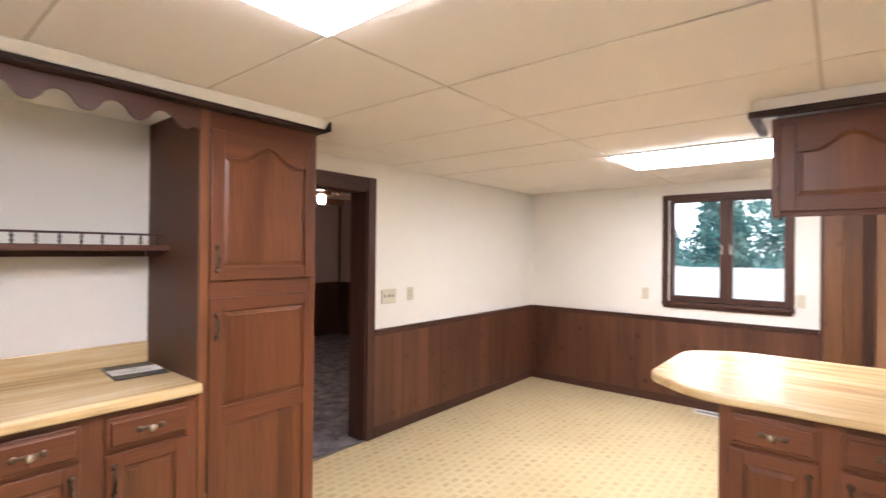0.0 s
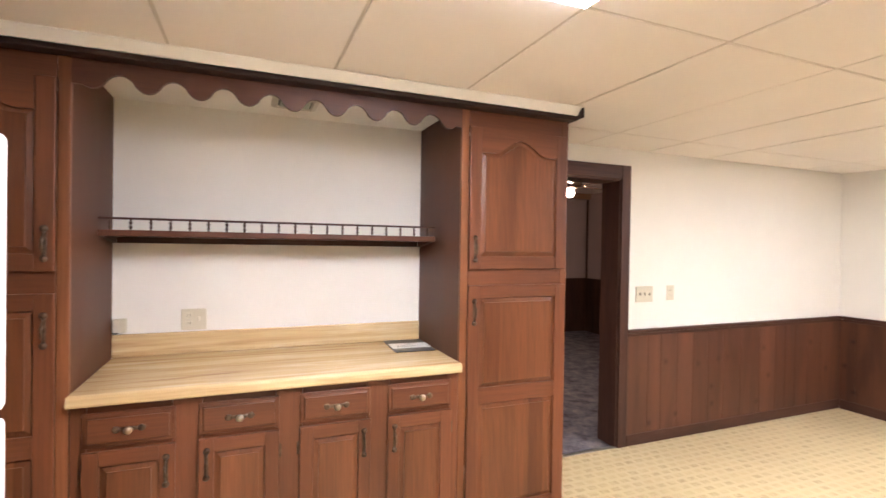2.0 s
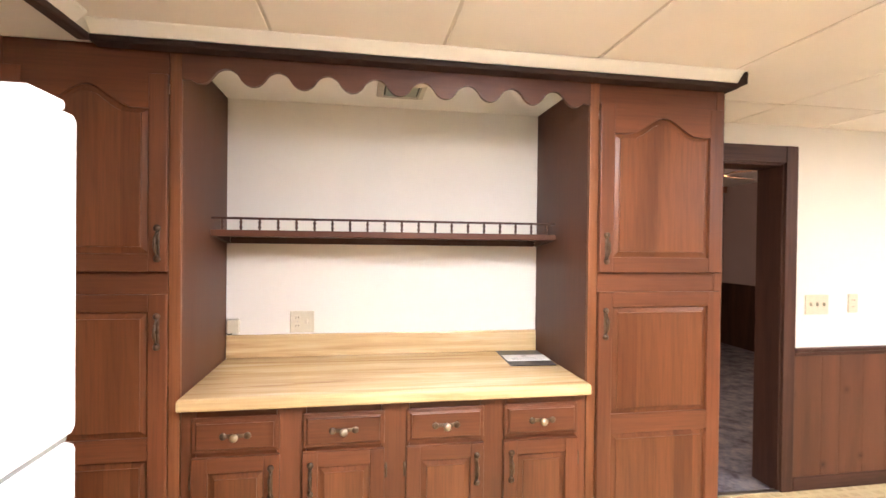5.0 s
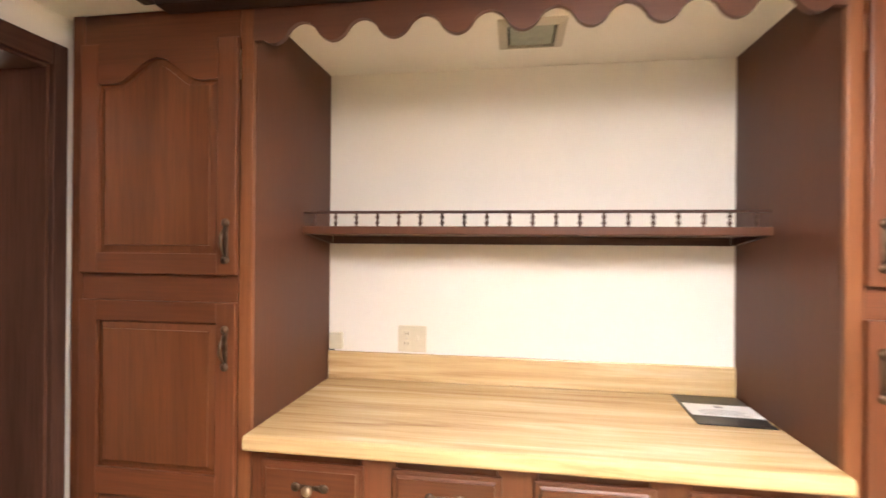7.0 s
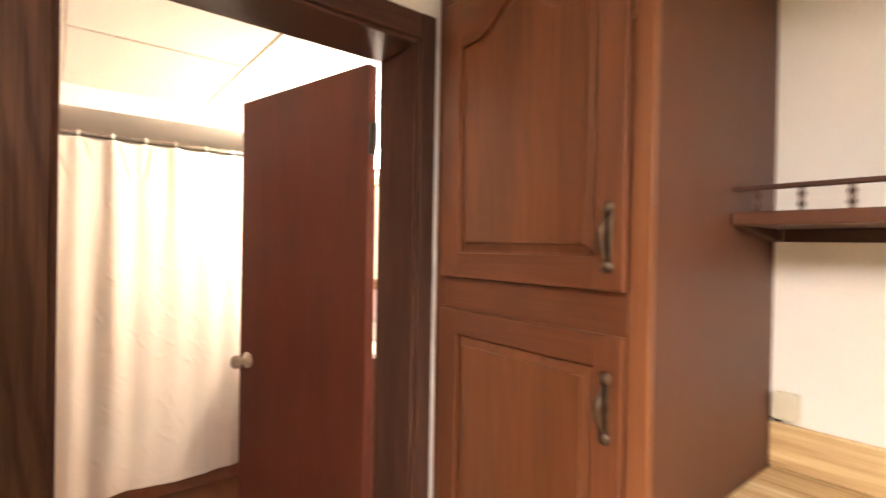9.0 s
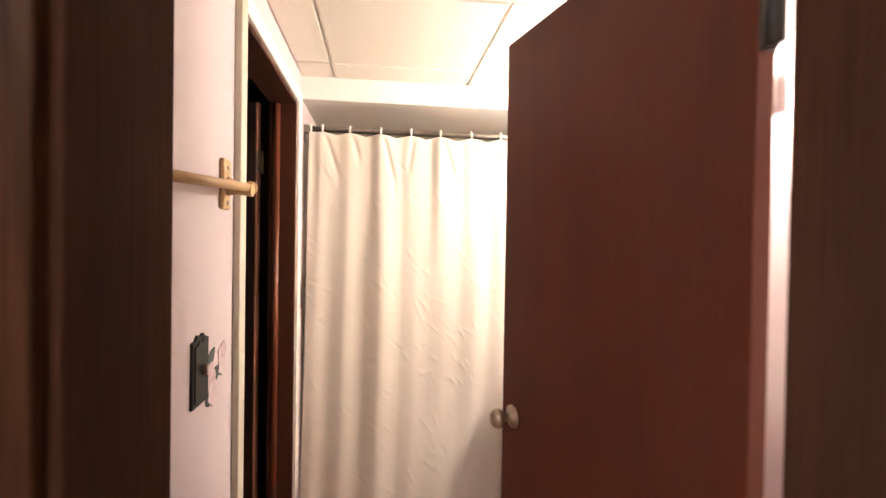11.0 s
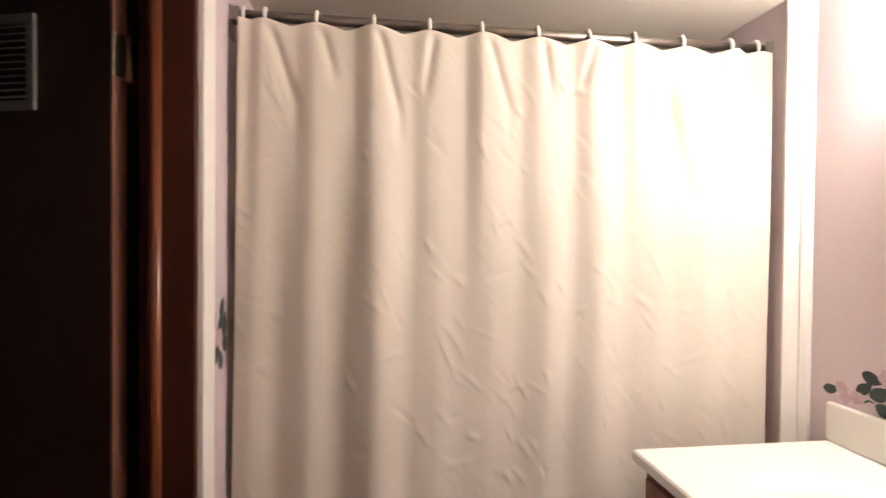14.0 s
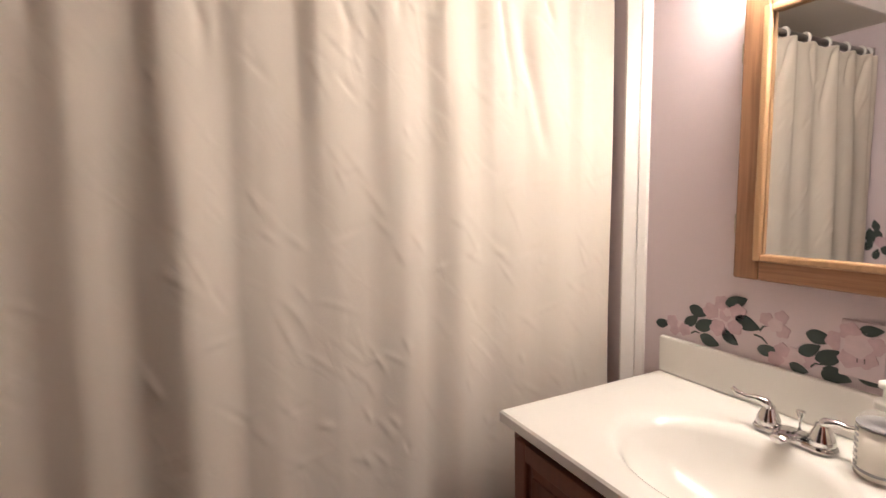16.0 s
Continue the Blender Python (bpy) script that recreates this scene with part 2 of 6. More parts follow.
def vinyl_material():
    """Sheet vinyl printed with staggered, faded tan lozenges on a yellow-cream ground."""
    m, nt, b = shader("patterned_sheet_vinyl", (0.66, 0.5, 0.27), 0.3, spec=0.45)
    v = coords(nt, (1, 1, 1))
    wob = node(nt, "ShaderNodeTexNoise", Scale=9.0, Detail=2.0)
    nt.links.new(v, wob.inputs["Vector"])
    shift = mixed(nt, v, wob.outputs[1], 0.012, "ADD")
    brick = nt.nodes.new("ShaderNodeTexBrick")
    brick.offset, brick.offset_frequency = 0.5, 2
    for k, val in (("Scale", 1.0), ("Mortar Size", 0.0155), ("Mortar Smooth", 0.35), ("Brick Width", 0.086), ("Row Height", 0.064), ("Bias", 0.1)):
        brick.inputs[k].default_value = val
    brick.inputs["Color1"].default_value = (0.4, 0.285, 0.135, 1)
    brick.inputs["Color2"].default_value = (0.58, 0.45, 0.245, 1)
    brick.inputs["Mortar"].default_value = (0.65, 0.53, 0.315, 1)
    nt.links.new(shift, brick.inputs["Vector"])
    blot = node(nt, "ShaderNodeTexNoise", Scale=24.0, Detail=4.0, Roughness=0.6)
    nt.links.new(v, blot.inputs["Vector"])
    c = mixed(nt, brick.outputs[0], (0.64, 0.52, 0.3, 1), ramp(nt, blot.outputs[0], ((0.38, (0.1, 0.1, 0.1)), (0.64, (0.85, 0.85, 0.85)))), "MIX")
    dirt = node(nt, "ShaderNodeTexNoise", Scale=1.1, Detail=5.0)
    nt.links.new(v, dirt.inputs["Vector"])
    c = mixed(nt, c, ramp(nt, dirt.outputs[0], ((0.3, (0.86, 0.84, 0.8)), (0.65, (1, 1, 1)))), 1.0)
    nt.links.new(c, b.inputs["Base Color"])
    bumped(nt, b, blot.outputs[0], 0.05, 0.002)
    return m


def carpet_material():
    m, nt, b = shader("mottled_carpet", (0.12, 0.1, 0.1), 0.95, spec=0.1)
    v = coords(nt, (1, 1, 1))
    n1 = node(nt, "ShaderNodeTexNoise", Scale=7.0, Detail=6.0, Roughness=0.7)
    n2 = node(nt, "ShaderNodeTexNoise", Scale=260.0, Detail=2.0)
    nt.links.new(v, n1.inputs["Vector"])
    nt.links.new(v, n2.inputs["Vector"])
    c = ramp(nt, n1.outputs[0], ((0.32, (0.07, 0.055, 0.058)), (0.5, (0.17, 0.155, 0.175)), (0.68, (0.31, 0.26, 0.24))))
    nt.links.new(c, b.inputs["Base Color"])
    bumped(nt, b, n2.outputs[0], 0.6, 0.01)
    return m


def creases(nt, source, lean, length, width, at=(0.55, 0.7)):
    """Short slanting ridges of pressed cloth."""
    m = node(nt, "ShaderNodeMapping")
    m.vector_type = "TEXTURE"
    m.inputs["Rotation"].default_value, m.inputs["Scale"].default_value = (radians(lean), 0, 0), (1, length, width)
    nt.links.new(source, m.inputs[0])
    n = node(nt, "ShaderNodeTexNoise", Scale=1.0, Detail=1.0, Roughness=0.4, Distortion=0.35)
    nt.links.new(m.outputs[0], n.inputs["Vector"])
    return ramp(nt, n.outputs[0], ((at[0], (0, 0, 0)), (at[1], (1, 1, 1))))


def curtain_material():
    m, nt, b = shader("cream_curtain_fabric", (0.8, 0.74, 0.66), 0.75, spec=0.2)
    v = coords(nt, (1, 1, 1))
    weave = node(nt, "ShaderNodeTexNoise", Scale=500.0, Detail=2.0)
    tone = node(nt, "ShaderNodeTexNoise", Scale=6.0, Detail=3.0)
    nt.links.new(v, weave.inputs["Vector"])
    nt.links.new(v, tone.inputs["Vector"])
    nt.links.new(ramp(nt, tone.outputs[0], ((0.3, (0.83, 0.775, 0.69)), (0.7, (0.87, 0.815, 0.735)))), b.inputs["Base Color"])
    tc = nt.nodes.new("ShaderNodeTexCoord")
    lines = creases(nt, tc.outputs["Object"], -48, 0.1, 0.034, (0.5, 0.75))
    lines = mixed(nt, lines, creases(nt, tc.outputs["Object"], -74, 0.16, 0.04, (0.5, 0.75)), 0.8, "ADD")
    where = node(nt, "ShaderNodeTexNoise", Scale=5.5, Detail=2.0)
    nt.links.new(v, where.inputs["Vector"])
    lines = mixed(nt, lines, ramp(nt, where.outputs[0], ((0.47, (0.06, 0.06, 0.06)), (0.62, (1, 1, 1)))), 1.0)
    lines = mixed(nt, lines, weave.outputs[0], 0.05, "ADD")
    bumped(nt, b, lines, 0.16, 0.005)
    thin = node(nt, "ShaderNodeBsdfTranslucent", Color=(0.85, 0.72, 0.58, 1))
    both = node(nt, "ShaderNodeMixShader", Fac=0.3)
    nt.links.new(b.outputs[0], both.inputs[1])
    nt.links.new(thin.outputs[0], both.inputs[2])
    nt.links.new(both.outputs[0], nt.nodes["Material Output"].inputs[0])
    return m


def mirror_material():
    return shader("mirror_silver", (0.86, 0.87, 0.86), 0.015, 1.0)[0]


def glass_material(name, tint=(0.97, 0.99, 0.98), rough=0.0):
    m, nt, b = shader(name, tint, rough)
    b.inputs["Transmission Weight"].default_value = 1.0
    b.inputs["IOR"].default_value = 1.45
    return m


def leaf_material():
    m, nt, b = shader("conifer_foliage", (0.06, 0.12, 0.08), 0.6, spec=0.2)
    n = node(nt, "ShaderNodeTexNoise", Scale=0.9, Detail=4.0)
    nt.links.new(coords(nt, (1, 1, 1)), n.inputs["Vector"])
    geo = nt.nodes.new("ShaderNodeNewGeometry")
    # leaf tones raised far past real foliage, standing in for overexposed daylight
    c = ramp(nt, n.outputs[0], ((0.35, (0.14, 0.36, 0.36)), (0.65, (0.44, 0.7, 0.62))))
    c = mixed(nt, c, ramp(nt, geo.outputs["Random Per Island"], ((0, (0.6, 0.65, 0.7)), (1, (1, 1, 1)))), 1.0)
    nt.links.new(c, b.inputs["Base Color"])
    thin = nt.nodes.new("ShaderNodeBsdfTranslucent")
    nt.links.new(c, thin.inputs["Color"])
    both = node(nt, "ShaderNodeMixShader", Fac=0.6)
    nt.links.new(b.outputs[0], both.inputs[1])
    nt.links.new(thin.outputs[0], both.inputs[2])
    nt.links.new(both.outputs[0], nt.nodes["Material Output"].inputs[0])
    return m


counter_top = counter_material()
counter_long = counter_material("y")
vinyl = vinyl_material()
carpet = carpet_material()
curtain_cloth = curtain_material()
mirror_silver = mirror_material()
clear_glass = glass_material("window_glass")
lens_glow = glowing("fluorescent_lens", (1.0, 0.99, 1.0), KITCHEN_GLOW)
bulb_glow = glowing("warm_bulb", (1.0, 0.89, 0.76), BATH_GLOW)
fan_glow = glowing("fan_globe", (1.0, 0.8, 0.6), FAN_GLOW)
sky_glow = glowing("bright_hazy_sky", (0.86, 0.95, 1.0), 2.6)
foliage = leaf_material()
bark = plain("bark", (0.1, 0.07, 0.05), 0.9)
gravel = paint("pale_concrete_yard", (0.86, 0.85, 0.83), 0.9, 60.0, 0.3, 0.15)

# ---- mesh helpers ----
OFFSET = {}


def box(bm, x0, x1, y0, y1, z0, z1, bevel=0.0, m=None):
    vs = bmesh.ops.create_cube(bm, size=1.0)["verts"]
    for v in vs:
        v.co = Vector(((x0 + x1) / 2 + v.co.x * (x1 - x0), (y0 + y1) / 2 + v.co.y * (y1 - y0), (z0 + z1) / 2 + v.co.z * (z1 - z0)))
    if bevel:
        edges = list({e for v in vs for e in v.link_edges})
        made = bmesh.ops.bevel(bm, geom=edges, offset=bevel, segments=2, affect="EDGES", profile=0.5)
        vs = list({v for v in vs if v.is_valid} | set(made["verts"]))
    if m is not None:
        bmesh.ops.transform(bm, matrix=m, verts=vs)
    return bm


def slab(x0, x1, y0, y1, z0, z1, bevel=0.0):
    return box(bmesh.new(), x0, x1, y0, y1, z0, z1, bevel)


def prism(bm, pts, y0, y1):
    """A polygon of (x, z) pairs pulled from y0 to y1."""
    a = [bm.verts.new((x, y0, z)) for x, z in pts]
    b = [bm.verts.new((x, y1, z)) for x, z in pts]
    n = len(pts)
    bm.faces.new(a)
    bm.faces.new(b[::-1])
    for i in range(n):
        bm.faces.new((a[i], b[i], b[(i + 1) % n], a[(i + 1) % n]))
    bmesh.ops.recalc_face_normals(bm, faces=bm.faces)
    return bm


def turned(bm, profile, at=(0, 0, 0), axis="z", seg=20):
    """A lathe: (radius, height) pairs round an axis through a place."""
    rot = {"z": Matrix(), "y": pose(0, 0, 0, 90), "-y": pose(0, 0, 0, -90), "x": pose(0, 0, 0, 0, 90)}[axis] if isinstance(axis, str) else axis
    m = Matrix.Translation(at) @ rot
    rings = []
    for r, h in profile:
        rings.append([bm.verts.new(m @ Vector((r * math.cos(2 * math.pi * k / seg), r * math.sin(2 * math.pi * k / seg), h))) for k in range(seg)])
    for lo, hi in zip(rings, rings[1:]):
        for k in range(seg):
            bm.faces.new((lo[k], lo[(k + 1) % seg], hi[(k + 1) % seg], hi[k]))
    bm.faces.new(rings[0][::-1])
    bm.faces.new(rings[-1])
    for f in bm.faces:
        f.smooth = True
    return bm


def tube(bm, pts, radius, seg=10):
    """A round bar along a line of points; radius may be a list."""
    pts = [Vector(p) for p in pts]
    rings = []
    up = Vector((0.13, 0.27, 1)).normalized()
    for i, p in enumerate(pts):
        d = (pts[min(i + 1, len(pts) - 1)] - pts[max(i - 1, 0)]).normalized()
        s = d.cross(up).normalized() if abs(d.dot(up)) < 0.97 else d.cross(Vector((1, 0, 0))).normalized()
        t = s.cross(d)
        r = radius[i] if isinstance(radius, (list, tuple)) else radius
        rings.append([bm.verts.new(p + r * (math.cos(2 * math.pi * k / seg) * s + math.sin(2 * math.pi * k / seg) * t)) for k in range(seg)])
    for lo, hi in zip(rings, rings[1:]):
        for k in range(seg):
            bm.faces.new((lo[k], lo[(k + 1) % seg], hi[(k + 1) % seg], hi[k])).smooth = True
    bm.faces.new(rings[0][::-1])
    bm.faces.new(rings[-1])
    return bm


def link(name, bm, mat):
    me = bpy.data.meshes.new(name)
    bmesh.ops.recalc_face_normals(bm, faces=bm.faces)
    bm.to_mesh(me)
    bm.free()
    me.materials.append(mat)
    return new(name, me)


def thing(name, base, label, category, group="", kind=""):
    """An Empty at a thing's base; its parts are given in world metres."""
    ob = new(name)
    m = base if isinstance(base, Matrix) else Matrix.Translation(base)
    ob.matrix_basis = m
    ob.empty_display_size = 0.05
    OFFSET[ob.name] = Matrix() if isinstance(base, Matrix) else m.inverted()
    return tagged(ob, label, category, group, kind)


def part(name, bm, mat, parent, label=""):
    bmesh.ops.transform(bm, matrix=OFFSET[parent.name], verts=bm.verts)
    ob = link(name, bm, mat)
    ob.parent = parent
    OFFSET[ob.name] = OFFSET[parent.name]
    return tagged(ob, label)


def solo(name, bm, mat, label, category, group="", kind=""):
    ob = link(name, bm, mat)
    OFFSET[ob.name] = Matrix()
    return tagged(ob, label, category, group, kind)


def setting(name, bm, mat, label, category):
    return solo(name, bm, mat, label, category, kind="structure")

# ---- structure: kitchen and dining end ----
CEIL, SOFFIT = 2.20, 2.155
WEST, EAST, NORTH, SOUTH = -0.635, 5.785, 0.705, -4.4
setting("floor", slab(WEST, EAST, SOUTH, NORTH + 0.02, -0.12, 0.0), vinyl, "yellow-cream sheet vinyl floor printed with small tan squares", "floor")


def ceiling_mesh(x0, x1, y0, y1, z, gx, gy, px, py, holes=()):
    """Ceiling panels with the grid strips recessed between them."""
    bm = bmesh.new()
    xs = sorted({x0, x1, *(gx + px * k for k in range(-20, 30) if x0 < gx + px * k < x1)})
    ys = sorted({y0, y1, *(gy + py * k for k in range(-20, 30) if y0 < gy + py * k < y1)})
    for a, b in zip(xs, xs[1:]):
        for c, d in zip(ys, ys[1:]):
            if any(abs((a + b) / 2 - hx) < px / 3 and abs((c + d) / 2 - hy) < py / 3 for hx, hy in holes):
                continue
            sag = 0.0015 * math.sin(a * 7 + c * 5)
            box(bm, a + 0.006, b - 0.006, c + 0.006, d - 0.006, z + sag, z + 0.02, 0.003)
    return bm


LIGHTS = [(1.232, -1.51), (4.282, -1.51)]
setting("ceiling", ceiling_mesh(-0.3, EAST, SOUTH, NORTH, CEIL, 0.317, -0.9, 0.61, 1.22, LIGHTS), tile_white, "off-white drop ceiling of long panels", "ceiling")
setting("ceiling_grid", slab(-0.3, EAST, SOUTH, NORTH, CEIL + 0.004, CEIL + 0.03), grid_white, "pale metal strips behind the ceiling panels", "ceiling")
setting("ceiling_slab", slab(-3.2, EAST + 0.2, SOUTH, NORTH + 0.2, 2.36, 2.5), cream, "plain slab above the drop ceiling", "ceiling")
setting("ceiling_soffit", slab(WEST, -0.272, SOUTH, 0.04, SOFFIT, CEIL + 0.03), cream, "cream painted lowered soffit over the refrigerator", "ceiling")
setting("ceiling_soffit_over_hutch", slab(WEST, 2.176, 0.0405, NORTH, SOFFIT, CEIL + 0.03), cream, "cream painted niche ceiling above the hutch", "ceiling")

# doorway to the carpeted room, in the north wall
DX0, DX1, DTOP, DBACK = 2.36, 3.142, 1.985, 0.885
bm = slab(WEST, DX0, NORTH, DBACK, 0, CEIL + 0.1)
box(bm, DX1, EAST + 0.15, NORTH, DBACK, 0, CEIL + 0.1)
box(bm, DX0, DX1, NORTH, DBACK, DTOP, CEIL + 0.1)
setting("wall_north", bm, cream, "cream painted wall with a cased doorway", "wall")
# east wall with the window opening
WY0, WY1, WZ0, WZ1 = -1.84, -0.86, 1.03, 2.045
bm = slab(EAST, EAST + 0.15, WY1, NORTH, 0, CEIL + 0.1)
box(bm, EAST, EAST + 0.15, SOUTH, WY0, 0, CEIL + 0.1)
box(bm, EAST, EAST + 0.15, WY0, WY1, 0, WZ0)
box(bm, EAST, EAST + 0.15, WY0, WY1, WZ1, CEIL + 0.1)
setting("wall_east", bm, cream, "cream painted wall with a window", "wall")
setting("wall_south", slab(-3.2, EAST + 0.15, SOUTH - 0.12, SOUTH, 0, CEIL + 0.1), cream, "plain cream wall closing the kitchen", "wall")
# west wall with the bathroom doorway
BY0, BY1, BTOP, BWEST = -0.775, 0.0, 1.995, -0.81
bm = slab(BWEST, WEST, BY1, NORTH, 0, CEIL + 0.1)
box(bm, BWEST, WEST, SOUTH, BY0, 0, CEIL + 0.1)
box(bm, BWEST, WEST, BY0, BY1, BTOP, CEIL + 0.1)
setting("wall_west", bm, cream, "cream painted wall with the bathroom doorway", "wall")

# casings: jambs line the openings, flat boards face the room
def cased(name, label, pieces, mats):
    t = thing(name, pieces[0][1][:1] + pieces[0][1][2:3] + (0,), label, "door frame", kind="structure")
    for (nm, b), mt in zip(pieces, mats):
        part(nm, slab(*b, 0.003), mt, t)
    return t


cased("door_frame_1", "dark-stained wooden door casing to the carpeted room", [
    ("jamb", (DX1 - 0.02, DX1, NORTH - 0.004, DBACK + 0.004, 0, DTOP)),
    ("jamb", (DX0, DX0 + 0.02, NORTH - 0.004, DBACK + 0.004, 0, DTOP)),
    ("head_jamb", (DX0 + 0.02, DX1 - 0.02, NORTH - 0.004, DBACK + 0.004, DTOP - 0.02, DTOP)),
    ("casing", (DX1 - 0.008, 3.216, NORTH - 0.022, NORTH, 0, 2.08)),
    ("casing", (DX0 - 0.07, DX0 + 0.008, NORTH - 0.022, NORTH, 0, 2.08)),
    ("head_casing", (DX0 + 0.009, DX1 - 0.009, NORTH - 0.021, NORTH, DTOP - 0.008, 2.079)),
], [trim_wood, trim_wood, trim_flat, trim_wood, trim_wood, trim_flat])
cased("door_frame_2", "dark-stained wooden door casing of the bathroom doorway", [
    ("jamb", (BWEST - 0.004, WEST + 0.004, BY1 - 0.018, BY1, 0, BTOP)),
    ("jamb", (BWEST - 0.004, WEST + 0.004, BY0, BY0 + 0.018, 0, BTOP)),
    ("head_jamb", (BWEST - 0.004, WEST + 0.004, BY0 + 0.018, BY1 - 0.018, BTOP - 0.018, BTOP)),
    ("casing", (WEST, WEST + 0.02, BY1 - 0.008, BY1 + 0.039, 0, 2.055)),
    ("casing", (WEST, WEST + 0.02, BY0 - 0.062, BY0 + 0.008, 0, 2.055)),
    ("head_casing", (WEST, WEST + 0.019, BY0 + 0.009, BY1 - 0.009, BTOP - 0.008, 2.054)),
    ("bath_casing", (BWEST - 0.018, BWEST, BY0 - 0.055, BY0 + 0.008, 0, 2.05)),
    ("bath_head_casing", (BWEST - 0.018, BWEST, BY0 + 0.009, BY1 - 0.009, BTOP - 0.008, 2.05)),
], [jamb_matte, jamb_matte, trim_deep, trim_wood, casing_oak, trim_deep, trim_wood, trim_deep])
setting("threshold", slab(DX0, DX1, NORTH - 0.012, NORTH + 0.02, 0, 0.008, 0.003), rod_metal, "thin metal threshold strip between vinyl and carpet", "threshold")

# ---- the carpeted room beyond ----
setting("carpet", slab(0.6, 6.3, NORTH + 0.02, 5.0, -0.12, 0.002), carpet, "mottled brown and blue-grey carpet", "carpet")
bm = slab(0.6, 6.3, 4.85, 5.0, 0, 2.45)
box(bm, 6.15, 6.3, DBACK, 4.85, 0, 2.45)
box(bm, 0.6, 0.75, DBACK, 4.85, 0, 2.45)
setting("wall_far_room", bm, rose_wall, "dusty rose painted walls of the carpeted room", "wall")
setting("ceiling_far_room", slab(0.6, 6.3, DBACK, 5.0, 2.4, 2.5), tile_white, "off-white ceiling of the carpeted room", "ceiling")
setting("wainscot_far_room", box(slab(0.75, 6.13, 4.825, 4.85, 0, 0.93), 6.125, 6.15, DBACK, 4.85, 0, 0.93), trim_wood, "dark wood wainscot of the carpeted room", "wainscot")
setting("corner_trim", slab(6.125, 6.149, 4.8, 4.824, 0.93, 2.4), trim_wood, "dark vertical corner strip", "trim")
setting("ceiling_beam", slab(0.75, 6.12, 4.7, 4.82, 2.3, 2.4, 0.004), oak_flat, "wooden strip under the far ceiling", "trim")


def ceiling_fan(x, y, ceiling, drop):
    top = ceiling - drop
    t = thing("ceiling_fan", (x, y, ceiling), "ceiling fan with wooden blades and a lit globe", "ceiling fan")
    part("canopy", turned(bmesh.new(), ((0.02, -0.05), (0.07, -0.03), (0.075, 0.0)), (x, y, ceiling)), antique, t)
    part("rod", tube(bmesh.new(), ((x, y, top - 0.12), (x, y, ceiling - 0.04)), 0.012), antique, t)
    part("motor", turned(bmesh.new(), ((0.05, -0.24), (0.11, -0.22), (0.12, -0.16), (0.08, -0.12), (0.02, -0.11)), (x, y, top)), antique, t)
    for k in range(5):
        m = Matrix.Translation((x, y, top - 0.19)) @ pose(0, 0, 0, 0, 0, 20 + 72 * k) @ pose(0, 0, 0, 11)
        part("blade", box(bmesh.new(), 0.17, 0.62, -0.065, 0.065, -0.004, 0.004, 0.003, m), oak_flat, t)
        part("blade_arm", box(bmesh.new(), 0.09, 0.2, -0.015, 0.015, -0.012, -0.005, 0.002, m), antique, t)
    part("globe", turned(bmesh.new(), ((0.01, -0.318), (0.027, -0.312), (0.04, -0.292), (0.036, -0.268), (0.028, -0.25), (0.026, -0.24)), (x, y, top)), fan_glow, t, "lit frosted glass globe")
    return t


ceiling_fan(3.62, 1.95, 2.4, 0.1)

# ---- wainscot: planks with a cap rail and a base board ----
def wainscot(name, along, a0, a1, face, label, tuck=0.0):
    t = thing(name, (a0, face, 0) if along == "x" else (face, a0, 0), label, "wainscot", kind="structure")
    rnd = random.Random(len(name) + int(a1 * 10))

    def bar(nm, p0, p1, d, z0, z1, mt, bevel=0.003):
        b = slab(p0, p1, face - d, face, z0, z1, bevel) if along == "x" else slab(face - d, face, p0, p1, z0, z1, bevel)
        return part(nm, b, mt, t)

    lengthwise = trim_flat if along == "x" else trim_deep
    p = a0
    end = a1 + tuck
    while p < end - 0.01:
        q = min(end, p + rnd.choice((0.13, 0.17, 0.2, 0.24)))
        if end - q < 0.05:
            q = end
        bar("plank", p + 0.0006, q - 0.0006, 0.014 + rnd.uniform(0, 0.001), 0.02, 0.83, wains_wood, 0.0022)
        p = q
    bar("backing", a0, a1, 0.007, 0.002, 0.83, trim_wood, 0)
    bar("cap_rail", a0, a1, 0.032, 0.842, 0.868, lengthwise, 0.006)
    bar("rail_moulding", a0, a1, 0.022, 0.818, 0.842, lengthwise, 0.006)
    bar("base_board", a0, a1, 0.024, 0.001, 0.085, lengthwise, 0.005)
    return t


wainscot("wainscot_north", "x", 3.217, EAST - 0.001, NORTH, "reddish-brown knotty plank wainscot with a dark cap rail")
wainscot("wainscot_east", "y", -2.057, NORTH - 0.033, EAST, "dark reddish-brown plank wainscot below the window", 0.015)
tall = thing("panelled_post", (EAST - 0.02, -2.2, 0), "tall knotty honey-brown board with dark edges beside the window wall", "wall panel", kind="structure")
part("edge_board", slab(EAST - 0.034, EAST, -2.079, -2.058, 0, CEIL - 0.004, 0.003), trim_wood, tall)
part("plank", slab(EAST - 0.03, EAST, -2.205, -2.08, 0, CEIL - 0.004, 0.004), knotty_wood, tall)
part("plank", slab(EAST - 0.03, EAST, -2.333, -2.206, 0, CEIL - 0.004, 0.004), knotty_wood, tall)
part("corner_board", slab(EAST - 0.06, EAST, -2.405, -2.334, 0, CEIL - 0.004, 0.004), trim_wood, tall)
tagged(solo("wooden_door", slab(EAST - 0.045, EAST, -3.3, -2.407, 0.004, 2.03, 0.003), oak, "plain honey-coloured wooden door", "door"), kind="structure")


